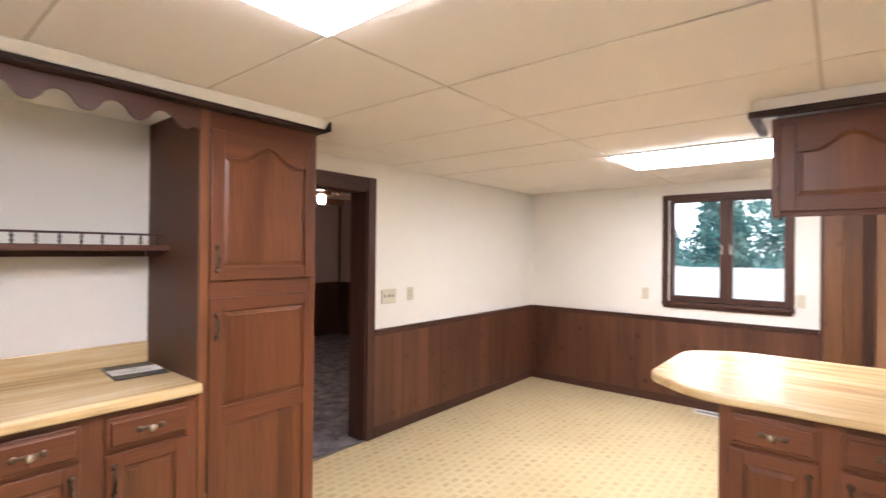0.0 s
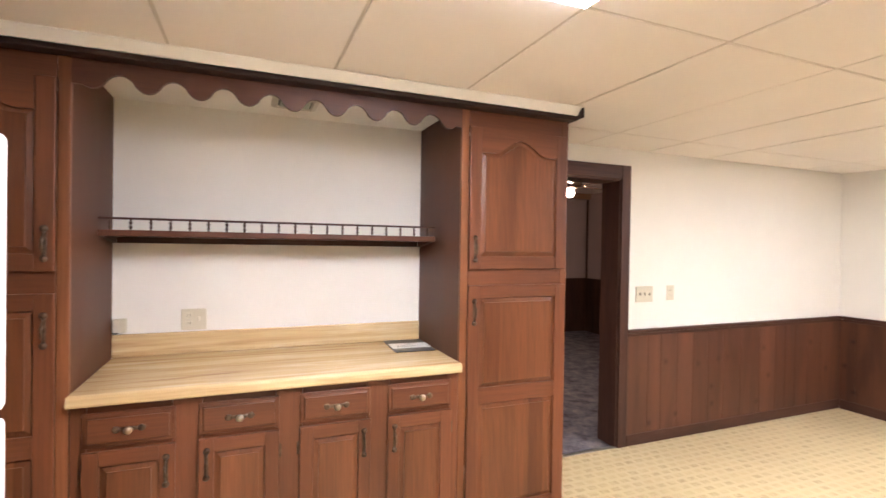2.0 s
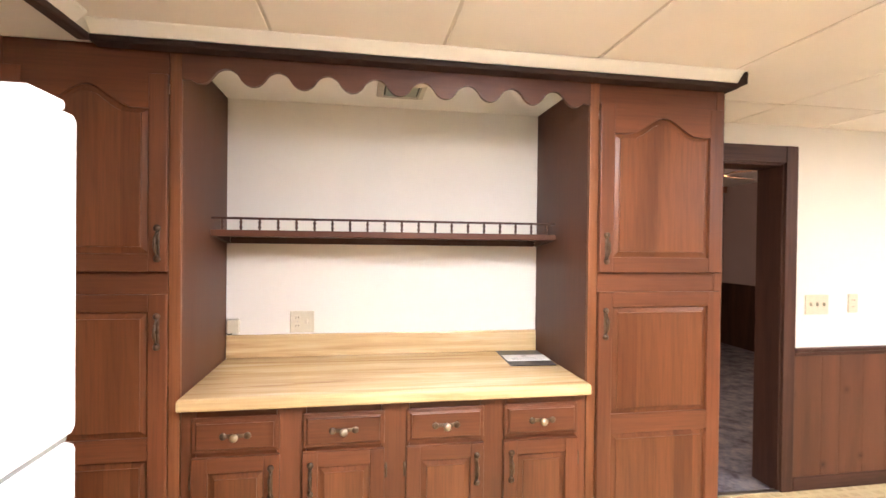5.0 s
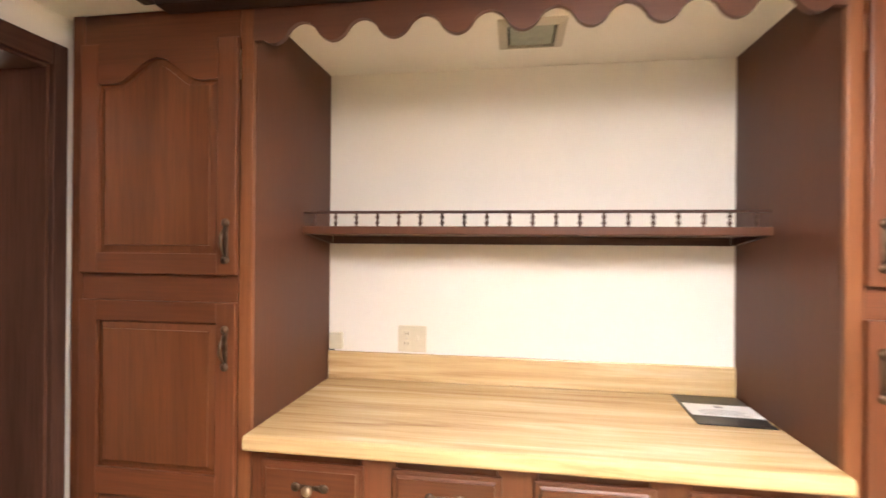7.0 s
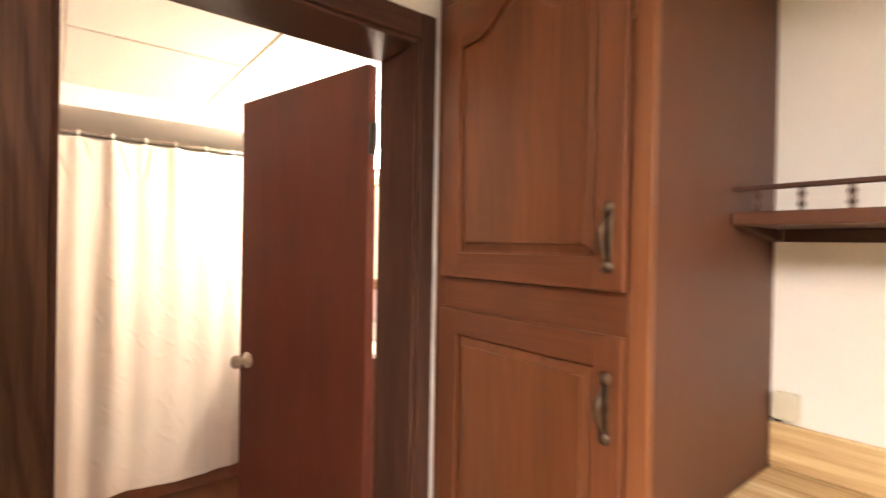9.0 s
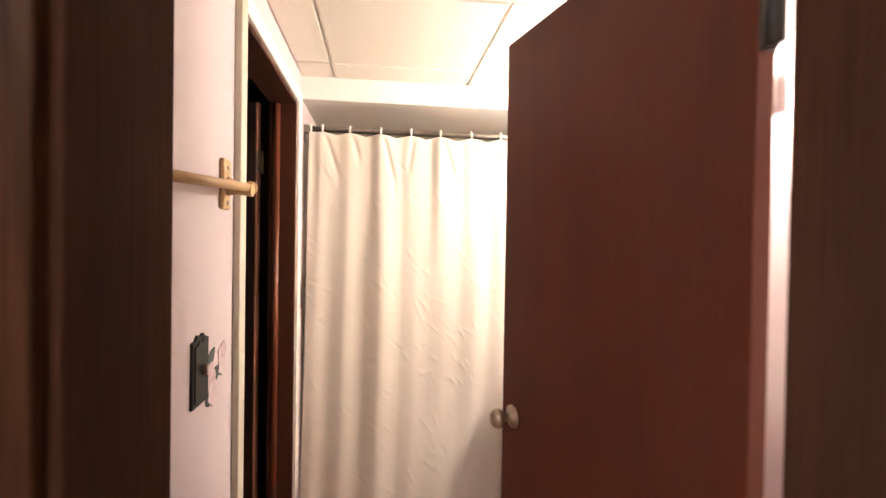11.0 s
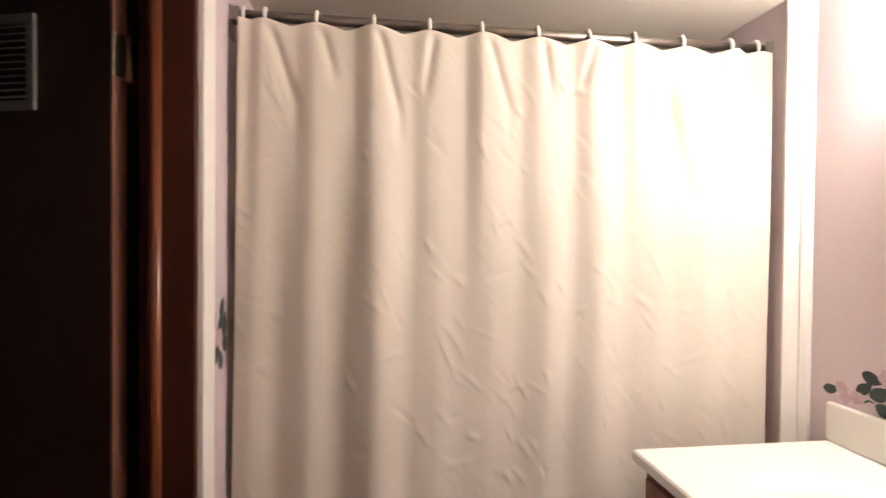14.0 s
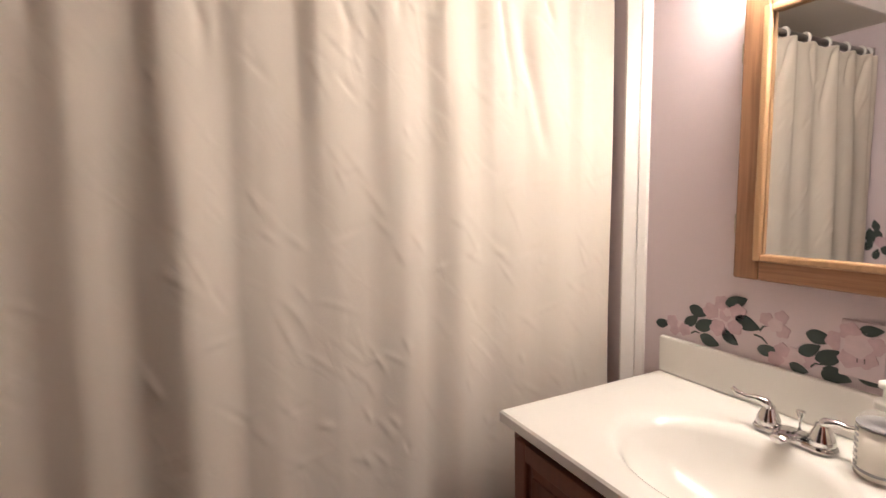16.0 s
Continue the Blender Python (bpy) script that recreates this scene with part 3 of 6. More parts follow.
# ---- window ----
def window():
    t = thing("window_1", (EAST, -1.34, WZ0), "dark-stained wooden casement window with two panes", "window", kind="structure")
    y0, y1 = -1.88, -0.795
    for nm, b, mt in (
        ("window_frame", (EAST - 0.02, EAST, y0, y0 + 0.055, 1.0, 2.09), trim_wood), ("window_frame", (EAST - 0.02, EAST, y1 - 0.055, y1, 1.0, 2.09), trim_wood),
        ("window_frame", (EAST - 0.02, EAST, y0 + 0.056, y1 - 0.056, 2.035, 2.09), trim_deep), ("apron", (EAST - 0.02, EAST, y0 + 0.01, y1 - 0.01, 0.965, 0.995), trim_deep),
        ("window_sill", (EAST - 0.05, EAST + 0.04, y0 - 0.006, y1 - 0.004, 0.996, 1.03), trim_deep),
        ("mullion", (EAST + 0.02, EAST + 0.1, -1.372, -1.332, WZ0 + 0.001, WZ1 - 0.001), trim_wood),
    ):
        part(nm, slab(*b, 0.004), mt, t)
    for b in ((EAST + 0.001, EAST + 0.029, WY1 - 0.03, WY1 - 0.0005, WZ0 + 0.001, WZ1 - 0.001), (EAST + 0.001, EAST + 0.029, WY0 + 0.0005, WY0 + 0.03, WZ0 + 0.001, WZ1 - 0.001), (EAST + 0.001, EAST + 0.028, WY0 + 0.031, WY1 - 0.031, WZ1 - 0.03, WZ1 - 0.001)):
        part("window_jamb", slab(*b, 0.002), trim_wood, t)
    for y in (WY0 + 0.0005, WY1 - 0.0125):
        part("window_jamb", slab(EAST + 0.101, EAST + 0.149, y, y + 0.012, WZ0 + 0.001, WZ1 - 0.001), trim_wood, t)
    for a, b in ((-1.838, -1.373), (-1.331, -0.862)):
        x0, x1, z0, z1, w = EAST + 0.03, EAST + 0.075, WZ0 + 0.002, WZ1 - 0.002, 0.034
        bm = slab(x0, x1, a, a + w, z0, z1, 0.004)
        box(bm, x0, x1, b - w, b, z0, z1, 0.004)
        box(bm, x0, x1, a + w, b - w, z0, z0 + w + 0.02, 0.004)
        box(bm, x0, x1, a + w, b - w, z1 - w, z1, 0.004)
        sash = part("sash", bm, trim_wood, t)
        pane = part("pane", slab(x0 + 0.02, x0 + 0.025, a + w - 0.004, b - w + 0.004, z0 + w + 0.016, z1 - w + 0.004), clear_glass, sash, "clear glass pane")
        pane.visible_shadow = False
        inner = b - w / 2 if b < -1.35 else a + w / 2
        bm = slab(x0 - 0.012, x0, inner - 0.012, inner + 0.012, 1.5, 1.58, 0.004)
        tube(bm, ((x0 - 0.012, inner, 1.545), (x0 - 0.03, inner, 1.55), (x0 - 0.035, inner, 1.6)), 0.006)
        part("latch", bm, rod_metal, sash, "small metal sash latch")
    return t


window()

# ---- outdoors ----
setting("ground", slab(EAST + 0.4, 600, -400, 400, -0.5, -0.3), gravel, "pale sunlit concrete yard", "ground")


setting("backdrop", slab(150, 151, -220, 260, -2, 90), sky_glow, "plain bright hazy sky beyond the trees", "sky")


def tree(x, y, high, wide, seed, label):
    r = random.Random(seed)
    t = thing("tree", (x, y, -0.3), label, "tree", "trees behind the yard")
    part("trunk", tube(bmesh.new(), [(x + 0.1 * math.sin(k), y + 0.1 * math.cos(2 * k), -0.3 + high * 0.92 * k / 6) for k in range(7)], [0.45 * (1 - k / 7) + 0.04 for k in range(7)], 8), bark, t)
    bm = bmesh.new()
    for k in range(26):
        h = -0.1 + high * (0.05 + 0.85 * r.random())
        a, reach = r.random() * 6.28, wide * (1.0 - 0.75 * (h + 0.3) / high) * r.uniform(0.7, 1.1)
        tube(bm, ((x, y, h + 0.3), (x + reach * 0.5 * math.cos(a), y + reach * 0.5 * math.sin(a), h + 0.35), (x + reach * math.cos(a), y + reach * math.sin(a), h)), [0.06, 0.04, 0.015], 5)
    tagged(part("limbs", bm, bark, t), kind="stuff")
    verts, faces = [], []
    for k in range(3400):
        h = -0.2 + high * r.random() ** 1.25
        a = r.random() * 6.28
        reach = wide * max(0.04, 1.0 - 0.95 * (h + 0.3) / high) * (0.25 + 0.75 * r.random() ** 0.5) * (1 + 0.25 * math.sin(3 * a + h))
        c = Vector((x + reach * math.cos(a), y + reach * math.sin(a), h))
        q = Euler((r.uniform(-0.9, 0.9), r.uniform(-0.9, 0.9), r.random() * 6.28)).to_matrix()
        s = r.uniform(0.25, 0.65)
        n = len(verts)
        verts += [tuple(c + q @ Vector(p) * s) for p in ((-1, 0, 0), (0, -0.45, 0.1), (1, 0, -0.15), (0, 0.45, 0.1))]
        faces.append((n, n + 1, n + 2, n + 3))
    me = bpy.data.meshes.new("crown")
    me.from_pydata([tuple(Vector(v) - Vector((x, y, -0.3))) for v in verts], [], faces)
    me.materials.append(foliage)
    crown = new("crown", me)
    crown.parent = t
    tagged(crown, kind="stuff")
    return t


for x, y, h, w, s in ((78, 2, 17, 5.5, 1), (84, 9, 21, 6.5, 2), (76, 10.5, 14, 5.0, 3), (82, 20, 9, 5.0, 4), (86, -3, 20, 6.5, 5), (80, 27, 12, 5.0, 6)):
    tree(x, y, h, w, s, "tall leafy evergreen tree at the far edge of the yard")


# ---- light fixtures ----
def troffer(cx, cy, drop):
    t = thing("ceiling_light", (cx, cy, CEIL), "rectangular fluorescent ceiling light with a bright prismatic lens", "ceiling light", "fluorescent ceiling lights")
    w, l = 0.297, 0.602
    bm = bmesh.new()
    for b in ((-w, w, -l, -l + 0.012), (-w, w, l - 0.012, l), (-w, -w + 0.012, -l + 0.012, l - 0.012), (w - 0.012, w, -l + 0.012, l - 0.012)):
        box(bm, cx + b[0], cx + b[1], cy + b[2], cy + b[3], CEIL - 0.004 - drop * 0.3, CEIL + 0.03, 0.002)
    part("frame", bm, white_enamel, t)
    bm = slab(cx - w + 0.012, cx + w - 0.012, cy - l + 0.012, cy + l - 0.012, CEIL - drop, CEIL + 0.006, 0.003)
    part("diffuser", bm, lens_glow, t, "glowing white plastic lens")
    return t


troffer(*LIGHTS[0], 0.018)
troffer(*LIGHTS[1], 0.026)


# ---- cabinet pieces, all facing -y in their thing's own metres ----
def arch_line(x0, x1, low, high, n=22):
    """The cathedral curve of a door panel's top, from left to right."""
    pts = []
    for k in range(n + 1):
        u = k / n
        s = 0.0
        if 0.13 < u < 0.87:
            v = abs(u - 0.5) / 0.37
            s = 0.5 + 0.5 * math.cos(math.pi * v)
        pts.append((x0 + (x1 - x0) * u, low + (high - low) * s))
    return pts


def raised(bm, outline, y_back, y_front, inset):
    """A raised panel: a sunk border that slopes up to a flat field."""
    cx = sum(p[0] for p in outline) / len(outline)
    xs, zs = [p[0] for p in outline], [p[1] for p in outline]
    cz = (min(zs) + max(zs)) / 2
    kx, kz = 1 - 2 * inset / (max(xs) - min(xs)), 1 - 2 * inset / (max(zs) - min(zs))
    cx = (min(xs) + max(xs)) / 2
    rims = []
    gx, gz = 1 - 0.012 / (max(xs) - min(xs)), 1 - 0.012 / (max(zs) - min(zs))
    for y, sx, sz in ((y_back + 0.008, 1, 1), (y_back, 1, 1), (y_back, gx, gz), (y_front + 0.0055, kx, kz), (y_front, kx * 0.995, kz * 0.998)):
        rims.append([bm.verts.new((cx + (x - cx) * sx, y, cz + (z - cz) * sz)) for x, z in outline])
    n = len(outline)
    for a, b in zip(rims, rims[1:]):
        for i in range(n):
            bm.faces.new((a[i], a[(i + 1) % n], b[(i + 1) % n], b[i]))
    bm.faces.new(rims[-1])
    return bm


def handle(parent, x, y, z, length=0.125, label="antique brass cabinet pull"):
    """A scrolled bail pull on an upright backplate."""
    bm = slab(x - 0.007, x + 0.007, y - 0.003, y, z - length / 2, z + length / 2, 0.002)
    for s in (-1, 1):
        turned(bm, ((0.012, 0), (0.013, 0.003), (0.006, 0.008), (0.002, 0.009)), (x, y - 0.002, z + s * length * 0.43), "y", 10)
    pts = []
    for k in range(9):
        u = k / 8
        pts.append((x, y - 0.004 - 0.024 * math.sin(math.pi * u) ** 0.7, z + length * 0.36 * (1 - 2 * u)))
    tube(bm, pts, [0.003 + 0.003 * math.sin(math.pi * k / 8) ** 2 + 0.0012 * math.cos(3 * math.pi * k / 4) for k in range(9)], 8)
    return part("handle", bm, antique, parent, label)


def knob_pull(parent, x, y, z):
    bm = slab(x - 0.042, x + 0.042, y - 0.003, y, z - 0.007, z + 0.007, 0.002)
    for s in (-1, 1):
        turned(bm, ((0.013, 0), (0.013, 0.003), (0.008, 0.005)), (x + s * 0.042, y - 0.0005, z), "y", 10)
    part("backplate", bm, plate_metal, parent, "antique brass backplate")
    part("knob", turned(bmesh.new(), ((0.006, 0.002), (0.006, 0.012), (0.014, 0.018), (0.015, 0.025), (0.009, 0.031), (0.003, 0.032)), (x, y, z), "y", 14), knob_metal, parent, "round worn brass knob")


def hinge(parent, x, y, z):
    bm = slab(x - 0.006, x + 0.006, y - 0.003, y, z - 0.028, z + 0.028, 0.001)
    tube(bm, ((x, y - 0.005, z - 0.024), (x, y - 0.005, z + 0.024)), 0.004, 8)
    part("hinge", bm, antique, parent)


def panel_door(parent, x0, x1, z0, z1, y, arched=False, split=None, pull=None, hinged=0, mat_v=None, mat_h=None, mat_p=None, stile=0.062):
    """A frame-and-panel door; its face is at y and it is 19 mm thick."""
    mat_v, mat_h, mat_p = mat_v or cab_wood, mat_h or cab_rail, mat_p or panel_wood
    t, d = 0.019, 0.007
    door = part("door", slab(x0 + 0.001, x1 - 0.001, y + 0.0125, y + t, z0 + 0.001, z1 - 0.001), mat_v, parent)
    part("stile", slab(x0, x0 + stile, y, y + t - 0.001, z0, z1, 0.004), mat_v, door)
    part("stile", slab(x1 - stile, x1, y, y + t - 0.001, z0, z1, 0.004), mat_v, door)
    a, b = x0 + stile, x1 - stile
    rails = [slab(a - 0.001, b + 0.001, y + 0.0007, y + 0.0185, z0 + 0.0006, z0 + stile, 0.002)]
    tops = [z1 - stile]
    if arched:
        low, high = z1 - stile - 0.06, z1 - stile * 0.8
        rails.append(prism(bmesh.new(), [(a, z1 - 0.0006)] + arch_line(a, b, low, high) + [(b, z1 - 0.0006)], y + 0.0007, y + 0.0185))
    else:
        rails.append(slab(a - 0.001, b + 0.001, y + 0.0007, y + 0.0185, z1 - stile, z1 - 0.0006, 0.002))
    spans = [(z0 + stile, z1 - stile)]
    if split:
        rails.append(slab(a - 0.001, b + 0.001, y + 0.0007, y + 0.0185, split - 0.04, split + 0.04, 0.002))
        spans = [(z0 + stile, split - 0.04), (split + 0.04, z1 - stile)]
    for r in rails:
        part("rail", r, mat_h, door)
    for k, (lo, hi) in enumerate(spans):
        if arched and k == len(spans) - 1:
            outline = [(a, lo), (b, lo)] + arch_line(a, b, z1 - stile - 0.06, z1 - stile * 0.8)[::-1]
        else:
            outline = [(a, lo), (b, lo), (b, hi), (a, hi)]
        part("panel", raised(bmesh.new(), outline, y + 0.0122, y + 0.0008, 0.024), mat_p, door)
    if pull:
        handle(door, pull[0], y, pull[1])
    if hinged:
        hx = x0 - 0.005 if hinged < 0 else x1 + 0.005
        for hz in (z0 + 0.09, z1 - 0.09):
            hinge(door, hx, y + t, hz)
    return door


def drawer(parent, x0, x1, z0, z1, y, pulls=1):
    bm = slab(x0, x1, y + 0.0085, y + 0.019, z0, z1, 0.0045)
    e = 0.008
    raised(bm, [(x0 + e, z0 + e), (x1 - e, z0 + e), (x1 - e, z1 - e), (x0 + e, z1 - e)], y + 0.0078, y - 0.003, 0.012)
    front = part("drawer", bm, cab_rail, parent)
    knob_pull(front, (x0 + x1) / 2, y - 0.003, (z0 + z1) / 2)
    return front


# ---- the hutch: two tall cupboards, base cabinet, worktop, niche ----
FACE, DOOR = 0.042, 0.022
BACK = 0.64


def tall_cupboard(x0, x1, niche, label):
    t = thing("tall_cupboard", ((x0 + x1) / 2, FACE, 0), label, "cupboard", "tall cupboards of the hutch")
    for nm, b in (("side_panel", (x0, x0 + 0.018, FACE + 0.02, BACK, 0, SOFFIT)), ("side_panel", (x1 - 0.018, x1, FACE + 0.02, BACK, 0, SOFFIT)),
                  ("back_panel", (x0 + 0.018, x1 - 0.018, BACK - 0.01, BACK, 0.1, SOFFIT)), ("plinth", (x0 + 0.018, x1 - 0.018, FACE + 0.06, FACE + 0.075, 0, 0.1))):
        part(nm, slab(*b), side_wood, t, "plain brown side panel" if nm == "side_panel" else "")
    fx0, fx1 = x0, x1
    for b, mt in (((fx0, fx0 + 0.04, FACE, FACE + 0.02, 0.0, SOFFIT - 0.001), stile_wood if niche < 0 else cab_wood), ((fx1 - 0.04, fx1, FACE, FACE + 0.02, 0.0, SOFFIT - 0.001), stile_wood if niche > 0 else cab_wood),
                  ((fx0 + 0.041, fx1 - 0.041, FACE + 0.0005, FACE + 0.02, 1.26, 1.375), cab_rail), ((fx0 + 0.041, fx1 - 0.041, FACE + 0.0005, FACE + 0.02, 2.03, SOFFIT - 0.002), cab_rail),
                  ((fx0 + 0.041, fx1 - 0.041, FACE + 0.0005, FACE + 0.02, 0.08, 0.14), cab_rail)):
        part("face_frame", slab(*b, 0.003), mt, t)
    a, b = (x0 + 0.046, x1 - 0.039) if niche > 0 else (x0 + 0.039, x1 - 0.02)
    px = b - 0.03 if niche > 0 else a + 0.03
    panel_door(t, a, b, 1.361, 2.055, DOOR, arched=True, pull=(px, 1.46), hinged=-niche)
    panel_door(t, a, b, 0.115, 1.281, DOOR, split=0.735, pull=(px, 1.15), hinged=-niche)
    return t


tall_cupboard(-0.603, -0.001, 1, "tall reddish-brown cupboard with cathedral doors beside the bathroom doorway")
tall_cupboard(1.556, 2.176, -1, "tall reddish-brown cupboard with cathedral doors beside the doorway")


def base_cabinet(m, width, units, label, deep=0.57, group="base cabinets", niche=True):
    """units: (x0, x1, side of the pull) of each drawer with a door under it."""
    t = thing("base_cabinet", m, label, "cabinet", group)
    top = 0.868
    for nm, b in (("side_panel", (0.0, 0.018, FACE + 0.02, deep, 0.0, top)), ("side_panel", (width - 0.018, width, FACE + 0.02, deep, 0, top)), ("plinth", (0.018, width - 0.018, FACE + 0.075, FACE + 0.09, 0, 0.1)),
                  ("bottom_panel", (0.018, width - 0.018, FACE + 0.02, deep - 0.01, 0.1, 0.118)), ("back_panel", (0.018, width - 0.018, deep - 0.01, deep, 0.1, top))):
        part(nm, slab(*b), side_wood, t)
    xs = [0.002] + [u for a in units for u in a[:2]] + [width - 0.002]
    for k in range(0, len(xs), 2):
        part("face_frame", slab(xs[k] - (0.0 if k == 0 else 0.012), xs[k + 1] + (0.012 if k < len(xs) - 2 else 0), FACE, FACE + 0.02, 0.1, top, 0.002), cab_wood, t)
    for a, b, side in units:
        for z0, z1 in ((0.1, 0.16), (0.68, 0.715), (0.826, top)):
            part("face_frame", slab(a + 0.013, b - 0.013, FACE + 0.0006, FACE + 0.02, z0, z1, 0.002), cab_rail, t)
        drawer(t, a, b, 0.704, 0.834, DOOR)
        panel_door(t, a, b, 0.115, 0.69, DOOR, pull=((b - 0.03, 0.59) if side > 0 else (a + 0.03, 0.59)), hinged=-side, stile=0.056)
    return t


UNITS = [(0.04, 0.345, 1), (0.425, 0.729, -1), (0.812, 1.119, 1), (1.2, 1.513, -1)]
base_cabinet(pose(0.001, 0, 0), 1.553, UNITS, "reddish-brown base cabinet with four drawers above four panelled doors", BACK - 0.012)


def rounded_outline(pts, radius, steps=5):
    """Corners of a closed outline rounded off; radius per corner."""
    out = []
    n = len(pts)
    for i, p in enumerate(pts):
        r = radius[i]
        p, a, b = Vector(p), Vector(pts[i - 1]), Vector(pts[(i + 1) % n])
        if not r:
            out.append(tuple(p))
            continue
        s, e = p + (a - p).normalized() * r, p + (b - p).normalized() * r
        for k in range(steps + 1):
            u = k / steps
            out.append(tuple((1 - u) ** 2 * s + 2 * u * (1 - u) * p + u * u * e))
    return out


def worktop_mesh(outline, z0, z1, ease=0.012):
    """A slab over an outline of (x, y), with its edge eased above and below."""
    bm = bmesh.new()
    c = Vector((sum(p[0] for p in outline) / len(outline), sum(p[1] for p in outline) / len(outline)))
    rims = []
    for z, k in ((z0, 0.004), (z0 + 0.006, 0), (z1 - ease, 0), (z1 - ease * 0.3, ease * 0.3), (z1, ease)):
        ring = []
        n = len(outline)
        for i, p in enumerate(outline):
            a, b = Vector(outline[i - 1]), Vector(outline[(i + 1) % n])
            d = (b - a).normalized()
            inward = Vector((-d.y, d.x))
            q = Vector(p) + inward * k
            ring.append(bm.verts.new((q.x, q.y, z)))
        rims.append(ring)
    for a, b in zip(rims, rims[1:]):
        for i in range(len(a)):
            bm.faces.new((a[i], a[(i + 1) % len(a)], b[(i + 1) % len(a)], b[i]))
    bm.faces.new(rims[0][::-1])
    bm.faces.new(rims[-1])
    return bm


top = thing("worktop", (0.78, 0.3, 0.87), "butcher-block laminate worktop with a low backsplash in the hutch niche", "worktop")
part("slab", worktop_mesh([(0.001, -0.004), (1.555, -0.004), (1.555, BACK - 0.001), (0.001, BACK - 0.001)], 0.868, 0.912), counter_top, top)
part("backsplash", slab(0.002, 1.554, BACK - 0.02, BACK - 0.001, 0.9125, 1.021, 0.004), counter_top, top)

# niche back
setting("niche_back", slab(-0.6, 2.15, BACK, NORTH, 0, SOFFIT), cream, "cream painted wall at the back of the hutch niche", "wall")


def valance():
    pts = [(0.0, SOFFIT - 0.001), (0.0, 2.045)]
    for k in range(161):
        x = 0.03 + 1.495 * k / 160
        c = math.cos(2 * math.pi * (x - 0.149) / 0.1787)
        z = 2.063 + 0.029 * math.copysign(abs(c) ** 0.72, c)
        pts.append((x, z))
    pts += [(1.555, 2.045), (1.555, SOFFIT - 0.001)]
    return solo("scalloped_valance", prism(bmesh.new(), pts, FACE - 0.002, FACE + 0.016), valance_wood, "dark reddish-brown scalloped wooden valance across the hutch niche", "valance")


valance()


def gallery_shelf():
    t = thing("gallery_shelf", (0.78, 0.5, 1.49), "dark wooden shelf with a spindle gallery rail on the niche wall", "shelf")
    yf = 0.37
    part("board", slab(0.0015, 1.5535, yf, BACK - 0.001, 1.493, 1.521, 0.004), side_wood, t)
    part("cleat", slab(0.02, 1.535, BACK - 0.021, BACK - 0.001, 1.462, 1.4925, 0.002), trim_flat, t)
    for x in (0.0015, 1.5355):
        bm = bmesh.new()
        m = [(x, yf + 0.02, 1.4925), (x, BACK - 0.022, 1.4925), (x, BACK - 0.022, 1.462)]
        a = [bm.verts.new(p) for p in m]
        b = [bm.verts.new((p[0] + 0.018, p[1], p[2])) for p in m]
        bm.faces.new(a), bm.faces.new(b[::-1])
        for i in range(3):
            bm.faces.new((a[i], a[(i + 1) % 3], b[(i + 1) % 3], b[i]))
        part("bracket", bm, trim_wood, t)
    part("gallery_rail", slab(0.003, 1.552, yf + 0.006, yf + 0.022, 1.566, 1.576, 0.003), trim_flat, t)
    for k in range(20):
        x = 0.045 + 0.0771 * k
        part("spindle", turned(bmesh.new(), ((0.006, 0), (0.0035, 0.005), (0.008, 0.0125), (0.0042, 0.0195), (0.0045, 0.0265), (0.008, 0.0335), (0.0035, 0.041), (0.006, 0.046)), (x, yf + 0.014, 1.5205), "z", 8), trim_wood, t)
    return t


gallery_shelf()

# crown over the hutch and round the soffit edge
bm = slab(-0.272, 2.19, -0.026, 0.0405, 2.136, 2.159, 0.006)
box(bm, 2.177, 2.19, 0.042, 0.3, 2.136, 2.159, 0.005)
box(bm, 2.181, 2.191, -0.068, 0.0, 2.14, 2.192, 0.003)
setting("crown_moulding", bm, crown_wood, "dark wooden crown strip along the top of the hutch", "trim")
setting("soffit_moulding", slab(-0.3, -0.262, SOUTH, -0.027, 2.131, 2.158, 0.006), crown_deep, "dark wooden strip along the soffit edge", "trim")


def sloped_strip(x0, x1, y_low, y_high):
    """A white filler that slopes from the crown out to the ceiling panels."""
    bm = bmesh.new()
    section = ((y_low, 2.16), (y_high, 2.193), (y_high, 2.1995), (0.03, 2.1995), (0.03, 2.16))
    a = [bm.verts.new((x0, y, z)) for y, z in section]
    b = [bm.verts.new((x1, y, z)) for y, z in section]
    bm.faces.new(a), bm.faces.new(b[::-1])
    for k in range(5):
        bm.faces.new((a[k], b[k], b[(k + 1) % 5], a[(k + 1) % 5]))
    return bm


setting("ceiling_edge_strip", sloped_strip(-0.262, 2.18, -0.026, -0.06), trim_white, "white strip where ceiling panels meet the crown", "trim")
bm = sloped_strip(-0.1, SOUTH + 0.1, -0.026, -0.06)
bmesh.ops.transform(bm, matrix=Matrix(((0, -1, 0, -0.294), (1, 0, 0, 0), (0, 0, 1, 0), (0, 0, 0, 1))), verts=bm.verts)
setting("ceiling_side_strip", bm, trim_white, "white strip along the soffit edge", "trim")


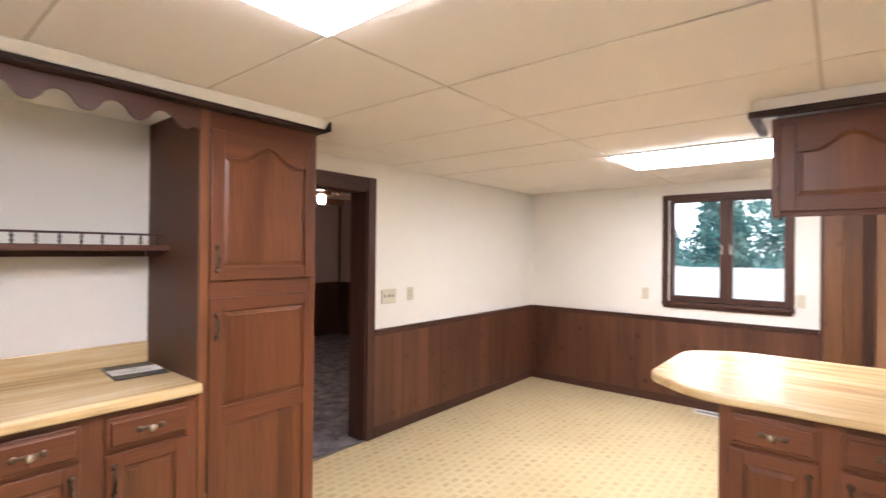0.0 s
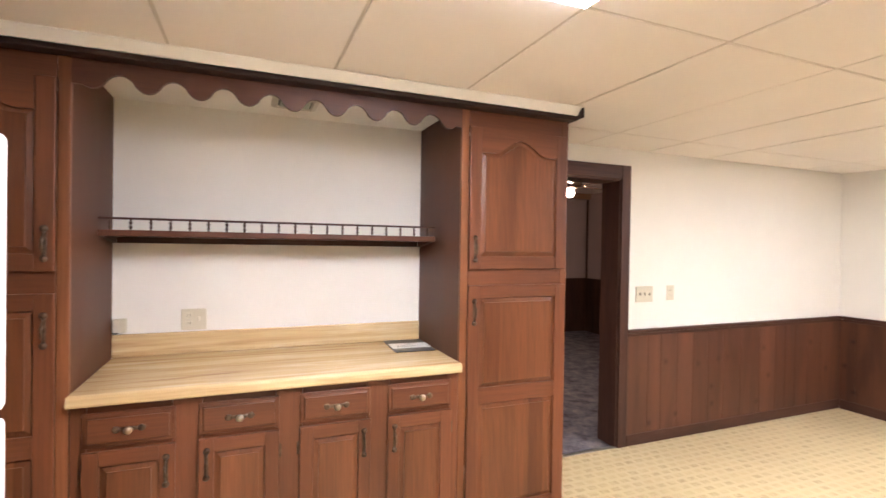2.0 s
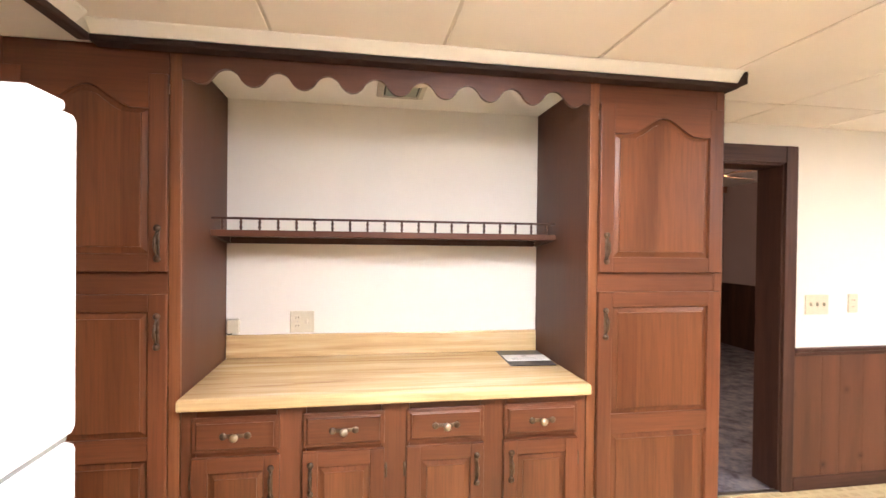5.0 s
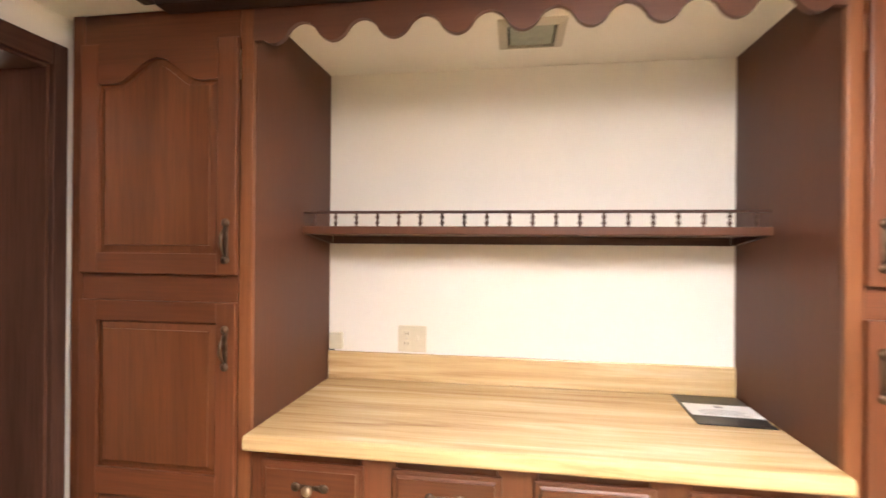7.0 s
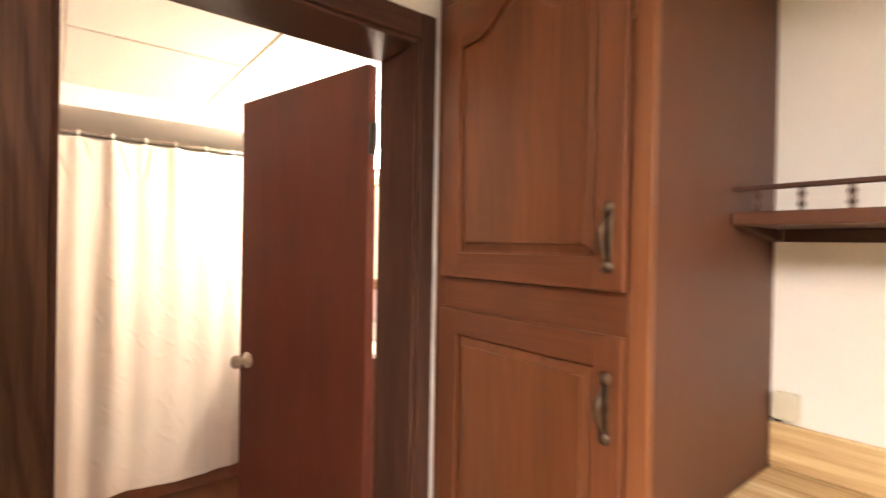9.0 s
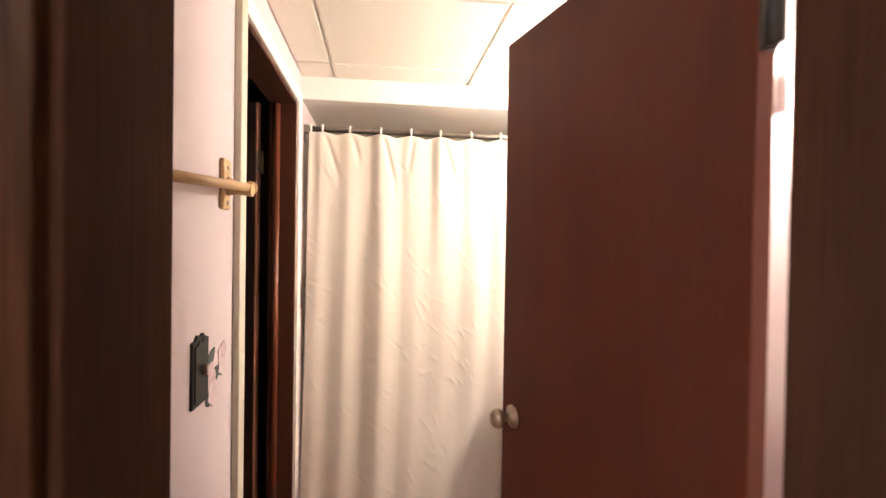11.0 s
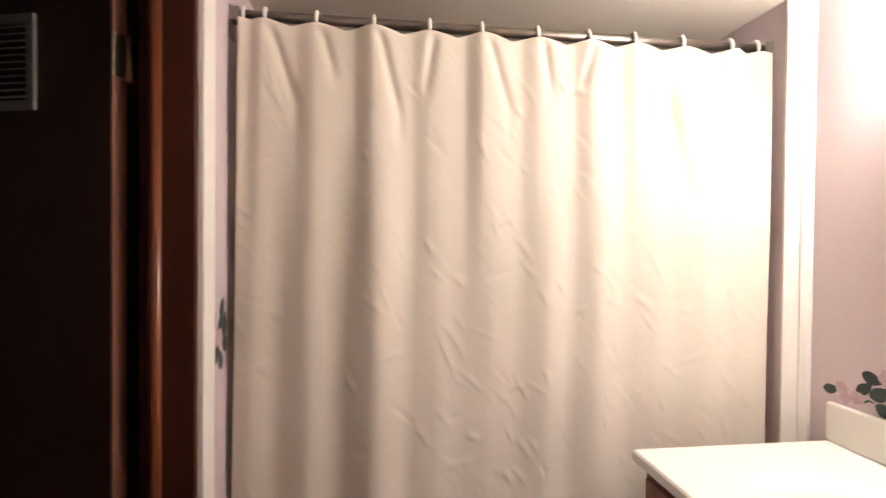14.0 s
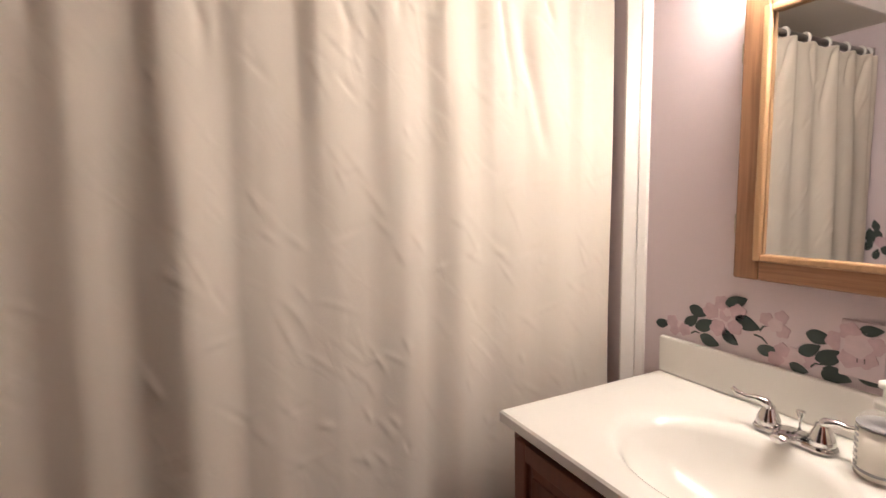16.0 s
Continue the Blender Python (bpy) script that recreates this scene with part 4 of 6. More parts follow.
def outlet(name, base, w, h, m, kind, label):
    """A cover plate in the x-z plane facing -y, placed by m."""
    t = thing(name, m, label, "outlet" if kind != "switch" else "light switch")
    part("plate", slab(-w / 2, w / 2, -0.007, 0, -h / 2, h / 2, 0.003), base, t)
    n = max(1, round(w / 0.058))
    for k in range(n):
        x = (k - (n - 1) / 2) * 0.046
        if kind == "switch" or (kind == "mixed" and k == n - 1):
            part("toggle", box(bmesh.new(), -0.005, 0.005, -0.016, 0, -0.01, 0.012, 0.002, pose(x, -0.006, 0, -15)), base, t)
        else:
            for z in (-0.02, 0.02):
                s = part("socket", slab(x - 0.015, x + 0.015, -0.0085, -0.0065, z - 0.013, z + 0.013, 0.002), base, t)
                bm = slab(x - 0.007, x - 0.005, -0.0092, -0.008, z - 0.004, z + 0.006)
                box(bm, x + 0.005, x + 0.007, -0.0092, -0.008, z - 0.004, z + 0.006)
                part("slot", bm, slot_dark, s)
        part("screw", turned(bmesh.new(), ((0.003, 0), (0.003, 0.0015)), (x, -0.007, h / 2 - 0.012 if kind == "switch" else 0), "y", 8), rod_metal, t)
    return t


outlet("double_outlet", ivory, 0.115, 0.106, pose(0.352, BACK - 0.001, 1.081), "mixed", "ivory double outlet plate with socket and switch above the worktop")
t = thing("junction_box", (0.036, BACK - 0.001, 1.031), "small ivory surface wall box with a short dark cord", "outlet")
part("box", slab(0.009, 0.063, BACK - 0.028, BACK - 0.001, 1.032, 1.098, 0.004), ivory, t)
part("cord", tube(bmesh.new(), ((0.03, BACK - 0.012, 1.034), (0.026, BACK - 0.014, 1.027), (0.012, BACK - 0.012, 1.0255), (0.003, BACK - 0.01, 1.029)), 0.003, 8), black_plastic, t, "short dark cord")
outlet("switch_plate", ivory, 0.165, 0.12, pose(3.378, NORTH - 0.001, 1.128), "switch", "ivory triple light switch plate on the cream wall")
outlet("outlet", ivory, 0.07, 0.115, pose(3.64, NORTH - 0.001, 1.134), "outlet", "ivory outlet plate on the cream wall")
outlet("outlet", ivory, 0.07, 0.115, pose(EAST - 0.001, -0.628, 1.09, 0, 0, -90), "outlet", "ivory outlet plate beside the window")
outlet("outlet", ivory, 0.07, 0.115, pose(EAST - 0.001, -1.925, 1.1, 0, 0, -90), "outlet", "ivory outlet plate beneath the window's edge")

# vent in the niche ceiling
def register(name, x0, x1, y0, y1, z, mt, label, slats=9, up=False):
    """A louvred register lying in a floor or ceiling."""
    t = thing(name, ((x0 + x1) / 2, (y0 + y1) / 2, z), label, "vent")
    s = 1 if up else -1
    lo, hi = sorted((z, z + s * 0.008))
    w = 0.018
    bm = bmesh.new()
    for b in ((x0, x1, y0, y0 + w), (x0, x1, y1 - w, y1), (x0, x0 + w, y0 + w, y1 - w), (x1 - w, x1, y0 + w, y1 - w)):
        box(bm, *b, lo, hi, 0.002)
    part("frame", bm, mt, t)
    lo2, hi2 = sorted((z, z + s * 0.001))
    part("backing", slab(x0 + w, x1 - w, y0 + w, y1 - w, lo2, hi2), slot_dark, t)
    for k in range(slats):
        y = y0 + w + (y1 - y0 - 2 * w) * (k + 0.5) / slats
        part("slat", box(bmesh.new(), x0 + w, x1 - w, -0.0055, 0.0055, -0.0008, 0.0008, 0, pose(0, y, z + s * 0.0045, 25 if up else -32)), mt, t)
    return t


def damper_vent(x0, x1, y0, y1, z):
    """A square ceiling vent: a sloped flange round a recessed damper plate."""
    t = thing("ceiling_vent", ((x0 + x1) / 2, (y0 + y1) / 2, z), "tan metal air vent with a grey-green damper in the niche ceiling", "vent")
    bm = bmesh.new()
    rims = []
    for inset, drop in ((0, 0.0), (0.003, 0.005), (0.026, 0.014), (0.03, 0.012), (0.031, 0.0005)):
        rims.append([bm.verts.new(p) for p in ((x0 + inset, y0 + inset, z - drop), (x1 - inset, y0 + inset, z - drop), (x1 - inset, y1 - inset, z - drop), (x0 + inset, y1 - inset, z - drop))])
    for lo, hi in zip(rims, rims[1:]):
        for k in range(4):
            bm.faces.new((lo[k], lo[(k + 1) % 4], hi[(k + 1) % 4], hi[k]))
    part("frame", bm, ceil_vent, t)
    part("backing", slab(x0 + 0.031, x1 - 0.031, y0 + 0.031, y1 - 0.031, z - 0.002, z - 0.0005), slot_dark, t)
    part("damper", slab(x0 + 0.039, x1 - 0.039, y0 + 0.039, y1 - 0.039, z - 0.009, z - 0.003, 0.002), damper_grey, t, "grey-green damper plate")
    return t


damper_vent(0.697, 0.914, 0.235, 0.455, SOFFIT)
register("floor_vent", 5.62, 5.745, -1.4, -1.12, 0.0, white_enamel, "white metal floor register below the window", 8, True)

# leaflet on the worktop
t = thing("brochure", (1.44, 0.45, 0.912), "black and white printed brochure lying on the worktop", "brochure")
m = pose(1.437, 0.462, 0.9125, 0, 0, -3)
part("cover", box(bmesh.new(), -0.112, 0.108, -0.157, 0.15, 0, 0.0035, 0.001, m), black_plastic, t)
part("page", box(bmesh.new(), -0.106, 0.108, -0.075, 0.045, 0.0036, 0.0052, 0.0005, m), paper, t)
part("emblem", box(bmesh.new(), -0.012, 0.014, 0.008, 0.026, 0.0053, 0.0056, 0, m), ink, t)
for k in range(4):
    part("text_line", box(bmesh.new(), -0.075, 0.075 - 0.02 * (k % 2), -0.062 + 0.014 * k, -0.0585 + 0.014 * k, 0.0053, 0.0056, 0, m), ink, t)


# ---- refrigerator ----
def refrigerator():
    x0, x1, y0, y1, h = WEST + 0.05, 0.175, -1.7, -0.925, 1.675
    t = thing("refrigerator", ((x0 + x1) / 2, (y0 + y1) / 2, 0), "white top-freezer refrigerator against the wall", "refrigerator")
    part("body", slab(x0, x1 - 0.075, y0 + 0.005, y1 - 0.005, 0.02, h - 0.01, 0.012), white_enamel, t)
    for z0, z1 in ((0.09, 1.139), (1.151, h)):
        d = part("door", slab(x1 - 0.07, x1, y0, y1, z0, z1, 0.014), white_enamel, t)
        zc, s = (z1 - 0.22, 1) if z1 < 1.2 else (z0 + 0.16, 1)
        bm = tube(bmesh.new(), ((x1 - 0.003, y0 + 0.05, zc - 0.14), (x1 + 0.035, y0 + 0.05, zc - 0.11), (x1 + 0.035, y0 + 0.05, zc + 0.11), (x1 - 0.003, y0 + 0.05, zc + 0.14)), 0.011)
        part("handle", bm, white_enamel, d)
    part("gasket", slab(x1 - 0.078, x1 - 0.069, y0 + 0.012, y1 - 0.012, 0.1, h - 0.012), slot_dark, t, "dark door gasket")
    part("gasket", slab(x1 - 0.069, x1 - 0.016, y0 + 0.006, y1 - 0.006, 1.1395, 1.1505), grey_vent, t, "grey gasket between the doors")
    part("kick_plate", slab(x1 - 0.06, x1 - 0.03, y0 + 0.02, y1 - 0.02, 0.01, 0.085, 0.004), slot_dark, t)
    part("hinge_cover", slab(x1 - 0.1, x1 - 0.01, y1 - 0.11, y1 - 0.02, h, h + 0.018, 0.006), white_enamel, t)
    for y in (y0 + 0.06, y1 - 0.06):
        part("foot", turned(bmesh.new(), ((0.02, 0), (0.02, 0.022)), (x0 + 0.4, y, 0), "z", 10), slot_dark, t)
    return t


refrigerator()

# ---- peninsula ----
pm = pose(2.955 - FACE, -1.777, 0, 0, 0, -90)
base_cabinet(pm, 2.2, [(0.044, 0.346, 1), (0.41, 0.712, -1), (0.776, 1.078, 1), (1.142, 1.444, -1), (1.508, 1.81, 1)], "reddish-brown base cabinets of the peninsula", 0.62)
top = thing("peninsula_worktop", (3.4, -2.5, 0.87), "butcher-block laminate peninsula top with clipped rounded corners", "worktop")
outline = rounded_outline([(2.915, -3.98), (4.02, -3.98), (4.02, -1.7), (3.83, -1.44), (3.13, -1.435), (2.915, -1.68)], (0, 0, 0.12, 0.1, 0.07, 0.14))
part("slab", worktop_mesh(outline, 0.868, 0.912), counter_long, top)


def upper_cabinet():
    t = thing("wall_cabinet", pose(3.2, -1.94, 1.676, 0, 0, -90), "reddish-brown hanging cabinet with cathedral doors over the peninsula", "cabinet")
    w, d, h = 2.1, 0.34, 2.118 - 1.676
    bm = slab(0, 0.018, 0.02, d, 0, h)
    box(bm, w - 0.018, w, 0.02, d, 0, h)
    box(bm, 0.018, w - 0.018, 0.02, d, 0.02, 0.04)
    box(bm, 0.018, w - 0.018, 0.02, d, h - 0.02, h)
    box(bm, 0.018, w - 0.018, d - 0.015, d, 0.04, h - 0.02)
    part("body", bm, cab_wood, t)
    for b, mt in (((0, 0.04, 0, 0.0195, 0, h), cab_wood), ((w - 0.04, w, 0, 0.0195, 0, h), cab_wood), ((0.041, w - 0.041, 0.0005, 0.0195, 0, 0.035), cab_rail), ((0.041, w - 0.041, 0.0005, 0.0195, h - 0.05, h), cab_rail)):
        part("face_frame", slab(*b, 0.003), mt, t)
    for k in range(4):
        a = 0.03 + 0.515 * k
        panel_door(t, a, a + 0.5, 0.022, h - 0.035, -0.02, arched=True, pull=None, hinged=-1 if k % 2 == 0 else 1)
    bm = slab(-0.085, w, -0.075, -0.04, h, h + 0.03, 0.004)
    box(bm, -0.085, -0.05, -0.04, d + 0.03, h, h + 0.03, 0.004)
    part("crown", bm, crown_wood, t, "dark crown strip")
    part("top_board", slab(-0.07, w, -0.06, d + 0.02, h + 0.0305, CEIL - 1.676 - 0.001, 0.002), trim_white, t, "white filler board under the ceiling")
    return t


upper_cabinet()

# ---- bathroom structure ----
BS, BN, BC, ROD, RZ = -0.9, 0.647, 2.19, -2.62, 1.975
CX0, CX1, CTOP = -2.393, -1.568, 2.04
setting("bathroom_floor", slab(-3.5, WEST - 0.0, BS, BN, -0.12, -0.002), bath_floor_red, "reddish-brown wood-look bathroom floor", "floor")
setting("bathroom_wall_north", slab(-3.5, BWEST, BN, BN + 0.12, 0, BC + 0.1), lilac, "pale lilac painted wall behind the vanity", "wall")
bm = slab(CX1, BWEST, BS - 0.1, BS, 0, BC + 0.1)
box(bm, -3.5, CX0, BS - 0.1, BS, 0, BC + 0.1)
box(bm, CX0, CX1, BS - 0.1, BS, CTOP, BC + 0.1)
setting("bathroom_wall_south", bm, lilac, "pale lilac painted wall with a closet doorway", "wall")
setting("bathroom_wall_west", slab(-3.5, -3.42, BS, BN, 0, BC + 0.1), tub_white, "white wall panel behind the tub", "wall")
setting("bathroom_wall_east", slab(BWEST - 0.0045, BWEST - 0.0005, BY1 + 0.012, BN, 0, BC), lilac, "pale lilac painted wall beside the door", "wall")
setting("bathroom_ceiling", ceiling_mesh(-2.53, BWEST, BS, BN, BC, -1.73, -0.75, 0.61, 0.61), bath_white, "white drop ceiling of the bathroom", "ceiling")
setting("bathroom_ceiling_grid", slab(-2.53, BWEST, BS, BN, BC + 0.008, BC + 0.03), bath_grid, "pale metal strips behind the bathroom ceiling panels", "ceiling")
setting("bathroom_soffit", slab(-3.42, -2.531, BS, BN, 2.09, BC + 0.05), bath_white, "lowered ceiling over the tub", "ceiling")
setting("soffit_edge", slab(-2.5305, -2.518, BS, BN, 2.085, BC - 0.001, 0.002), trim_white, "white board along the tub soffit", "trim")
# closet beyond the dark doorway
bm = slab(-3.3, -1.3, -2.4, -2.3, 0, 2.2)
box(bm, -3.3, -3.2, -2.3, BS - 0.1, 0, 2.2)
box(bm, -1.4, -1.3, -2.3, BS - 0.1, 0, 2.2)
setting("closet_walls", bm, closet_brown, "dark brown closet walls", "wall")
setting("closet_floor", slab(-3.3, -1.3, -2.4, BS, -0.12, -0.003), bath_floor_red, "dark closet floor", "floor")
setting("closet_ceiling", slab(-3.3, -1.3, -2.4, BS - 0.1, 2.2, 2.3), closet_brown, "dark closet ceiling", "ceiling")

t = thing("door_frame_3", (CX1, BS, 0), "brown jambs with white trim round the closet doorway", "door frame", kind="structure")
for nm, b, mt in (
    ("jamb", (CX0, CX0 + 0.02, BS - 0.104, BS + 0.004, 0, CTOP), jamb_brown), ("jamb", (CX1 - 0.02, CX1, BS - 0.104, BS + 0.004, 0, CTOP), jamb_brown),
    ("head_jamb", (CX0 + 0.02, CX1 - 0.02, BS - 0.104, BS + 0.004, CTOP - 0.02, CTOP), jamb_brown),
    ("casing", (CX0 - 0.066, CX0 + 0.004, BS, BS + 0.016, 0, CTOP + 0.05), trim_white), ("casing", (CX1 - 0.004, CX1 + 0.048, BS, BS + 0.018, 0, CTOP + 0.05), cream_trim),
    ("head_casing", (CX0 + 0.007, CX1 - 0.007, BS, BS + 0.0155, CTOP - 0.006, CTOP + 0.0495), trim_white),
):
    part(nm, slab(*b, 0.003), mt, t)
# glossy stop; its brown is raised above the jamb's to carry the highlight
stop = turned(bmesh.new(), ((0.014, 0.001), (0.014, CTOP - 0.021)), (CX0 + 0.016, BS - 0.074, 0), "z", 24)
part("stop", stop, jamb_gloss, t, "varnished round door stop with its highlight lifted into the colour")


def closet_door():
    """Swung back into the closet; built along -y from its hinge edge, then turned."""
    m = Matrix.Translation((-2.383, -1.058, 0)) @ pose(0, 0, 0, 0, 0, -16)
    t = thing("closet_door", m, "dark brown flush closet door standing open, with a grey louvred grille", "door")
    h = CTOP - 0.015
    part("slab", slab(-0.036, 0, -0.76, -0.006, 0.012, h, 0.002), closet_brown, t)
    # edge colour lifted well above the door's to stand in for lamp light
    part("edge_strip", slab(-0.036, 0.0005, -0.0055, 0, 0.012, h, 0.001), lit_edge_brown, t, "brown door edge with lamp light put into its lighter colour")
    y0, y1, z0, z1 = -0.574, -0.178, 1.666, 1.866
    bm = bmesh.new()
    w = 0.02
    for b in ((y0, y1, z0, z0 + w), (y0, y1, z1 - w, z1), (y0, y0 + w, z0 + w, z1 - w), (y1 - w, y1, z0 + w, z1 - w), ((y0 + y1) / 2 - 0.008, (y0 + y1) / 2 + 0.008, z0 + w, z1 - w)):
        box(bm, 0, 0.008, *b, 0.002)
    grille = part("grille", bm, grey_vent, t, "grey louvred metal grille")
    part("backing", slab(0, 0.001, y0 + w, y1 - w, z0 + w, z1 - w), slot_dark, grille)
    for k in range(11):
        z = z0 + w + (z1 - z0 - 2 * w) * (k + 0.5) / 11
        part("slat", box(bmesh.new(), -0.006, 0.006, y0 + w, y1 - w, -0.0008, 0.0008, 0, pose(0.0065, 0, z, 0, 35)), grey_vent, grille)
    for z in (0.25, 1.775):
        bm = slab(-0.033, 0.002, 0.0002, 0.003, z - 0.045, z + 0.045, 0.001)
        tube(bm, ((-0.036, 0.006, z - 0.047), (-0.036, 0.006, z + 0.047)), 0.006, 8)
        part("hinge", bm, knob_metal, t, "brass hinge")
    return t


closet_door()


def bathroom_door():
    """Hinged at the doorway's north jamb and swung into the bathroom."""
    m = Matrix.Translation((-0.858, -0.03, 0)) @ pose(0, 0, 0, 0, 0, 13.2)
    t = thing("bathroom_door", m, "reddish-brown flush bathroom door standing open", "door")
    w = 0.716
    part("slab", slab(-w, 0, 0, 0.036, 0.01, 1.985, 0.0025), door_wood, t)
    for s, y in (("-y", 0.0), ("y", 0.036)):
        ax = pose(0, 0, 0, 90) if y == 0 else pose(0, 0, 0, -90)
        k = part("knob", turned(bmesh.new(), ((0.03, 0), (0.03, 0.006), (0.011, 0.01), (0.01, 0.026), (0.024, 0.036), (0.027, 0.05), (0.02, 0.06), (0.004, 0.063)), (-w + 0.062, y, 0.985), ax, 18), knob_metal, t, "tarnished brass door knob")
    part("latch_plate", slab(-w - 0.0015, -w + 0.001, 0.006, 0.03, 0.955, 1.015), knob_metal, t)
    for z in (0.22, 1.757):
        bm = slab(-0.001, 0.0025, 0.004, 0.034, z - 0.045, z + 0.045)
        tube(bm, ((0.016, 0.004, z - 0.047), (0.016, 0.004, z + 0.047)), 0.009, 10)
        box(bm, 0.002, 0.034, 0.0, 0.007, z - 0.045, z + 0.045)
        part("hinge", bm, black_plastic, t, "dark metal hinge")
    return t


bathroom_door()


# ---- tub, rod and curtain ----
TN = 0.612
setting("tub_end_wall", slab(-3.42, -2.5525, TN, BN - 0.0005, 0, 2.0895), lilac, "pale lilac furred-out wall at the end of the tub", "wall")


def bathtub():
    t = thing("bathtub", (-3.0, -0.08, 0), "white bathtub behind the shower curtain with a reddish front", "bathtub")
    part("apron", slab(-2.69, -2.67, BS + 0.002, TN - 0.002, 0, 0.1, 0.002), bath_floor_red, t, "reddish-brown tub front")
    bm = bmesh.new()
    xs = (-3.415, -2.665)
    rings = []
    for k, (inset, z) in enumerate(((0, 0.101), (0, 0.35), (0.006, 0.36), (0.07, 0.36), (0.085, 0.34), (0.14, 0.12), (0.2, 0.11))):
        pts = rounded_outline([(xs[0] + inset, BS + 0.003 + inset), (xs[1] - inset, BS + 0.003 + inset), (xs[1] - inset, TN - 0.003 - inset), (xs[0] + inset, TN - 0.003 - inset)], [max(0.004, min(0.1, inset))] * 4)
        rings.append([bm.verts.new((x, y, z)) for x, y in pts])
    for a, b in zip(rings, rings[1:]):
        for i in range(len(a)):
            bm.faces.new((a[i], a[(i + 1) % len(a)], b[(i + 1) % len(a)], b[i])).smooth = True
    bm.faces.new(rings[-1])
    part("basin", bm, tub_white, t)
    return t


bathtub()
t = thing("curtain_rod", (ROD, 0, RZ), "brushed metal shower curtain rod between the walls", "curtain rod")
part("rod", tube(bmesh.new(), ((ROD, BS + 0.004, RZ), (ROD, 0, RZ - 0.001), (ROD, TN - 0.003, RZ)), 0.0135, 16), rod_steel, t)
for y, d in ((BS + 0.0005, 1), (TN - 0.0005, -1)):
    lo, hi = sorted((y, y + d * 0.004))
    bm = slab(ROD - 0.02, ROD + 0.02, lo, hi, RZ - 0.062, RZ + 0.018, 0.0015)
    lo, hi = sorted((y + d * 0.003, y + d * 0.024))
    for x0, x1, z0, z1 in ((ROD - 0.02, ROD - 0.0155, RZ - 0.02, RZ + 0.014), (ROD + 0.0155, ROD + 0.02, RZ - 0.02, RZ + 0.014), (ROD - 0.0155, ROD + 0.0155, RZ - 0.0195, RZ - 0.0145)):
        box(bm, x0, x1, lo, hi, z0, z1, 0.001)
    part("bracket", bm, rod_steel, t, "stamped metal rod bracket")

RINGS = [-0.866, -0.813, -0.685, -0.539, -0.393, -0.251, -0.096, 0.051, 0.185, 0.33, 0.48, 0.563]


def eased(q, lo, hi):
    q = np.clip((q - lo) / (hi - lo), 0, 1)
    return q * q * (3 - 2 * q)


def pleats(y, folds):
    """Leaning folds: a quick rise at each place, then a slow fall to the next. folds: (place, width, height)."""
    x = np.zeros_like(y)
    ends = [f[0] for f in folds[1:]] + [folds[-1][0] + 0.2]
    for (c, w, h), e in zip(folds, ends):
        x += h * (eased(y, c - w, c + w) - eased(y, c + w * 0.6, max(e - 0.015, c + 2.2 * w)))
    return x


HANGING = [(-0.84, 0.03, 0.01), (-0.725, 0.056, 0.029), (-0.57, 0.07, 0.041), (-0.4, 0.055, 0.007), (-0.27, 0.06, 0.009), (-0.105, 0.05, 0.013),
           (0.035, 0.05, 0.024), (0.2, 0.06, 0.007), (0.355, 0.055, 0.011), (0.5, 0.045, 0.008)]
GATHERED = [(r - 0.026, 0.026, 0.015 + 0.006 * math.sin(9 * k)) for k, r in enumerate(RINGS)]


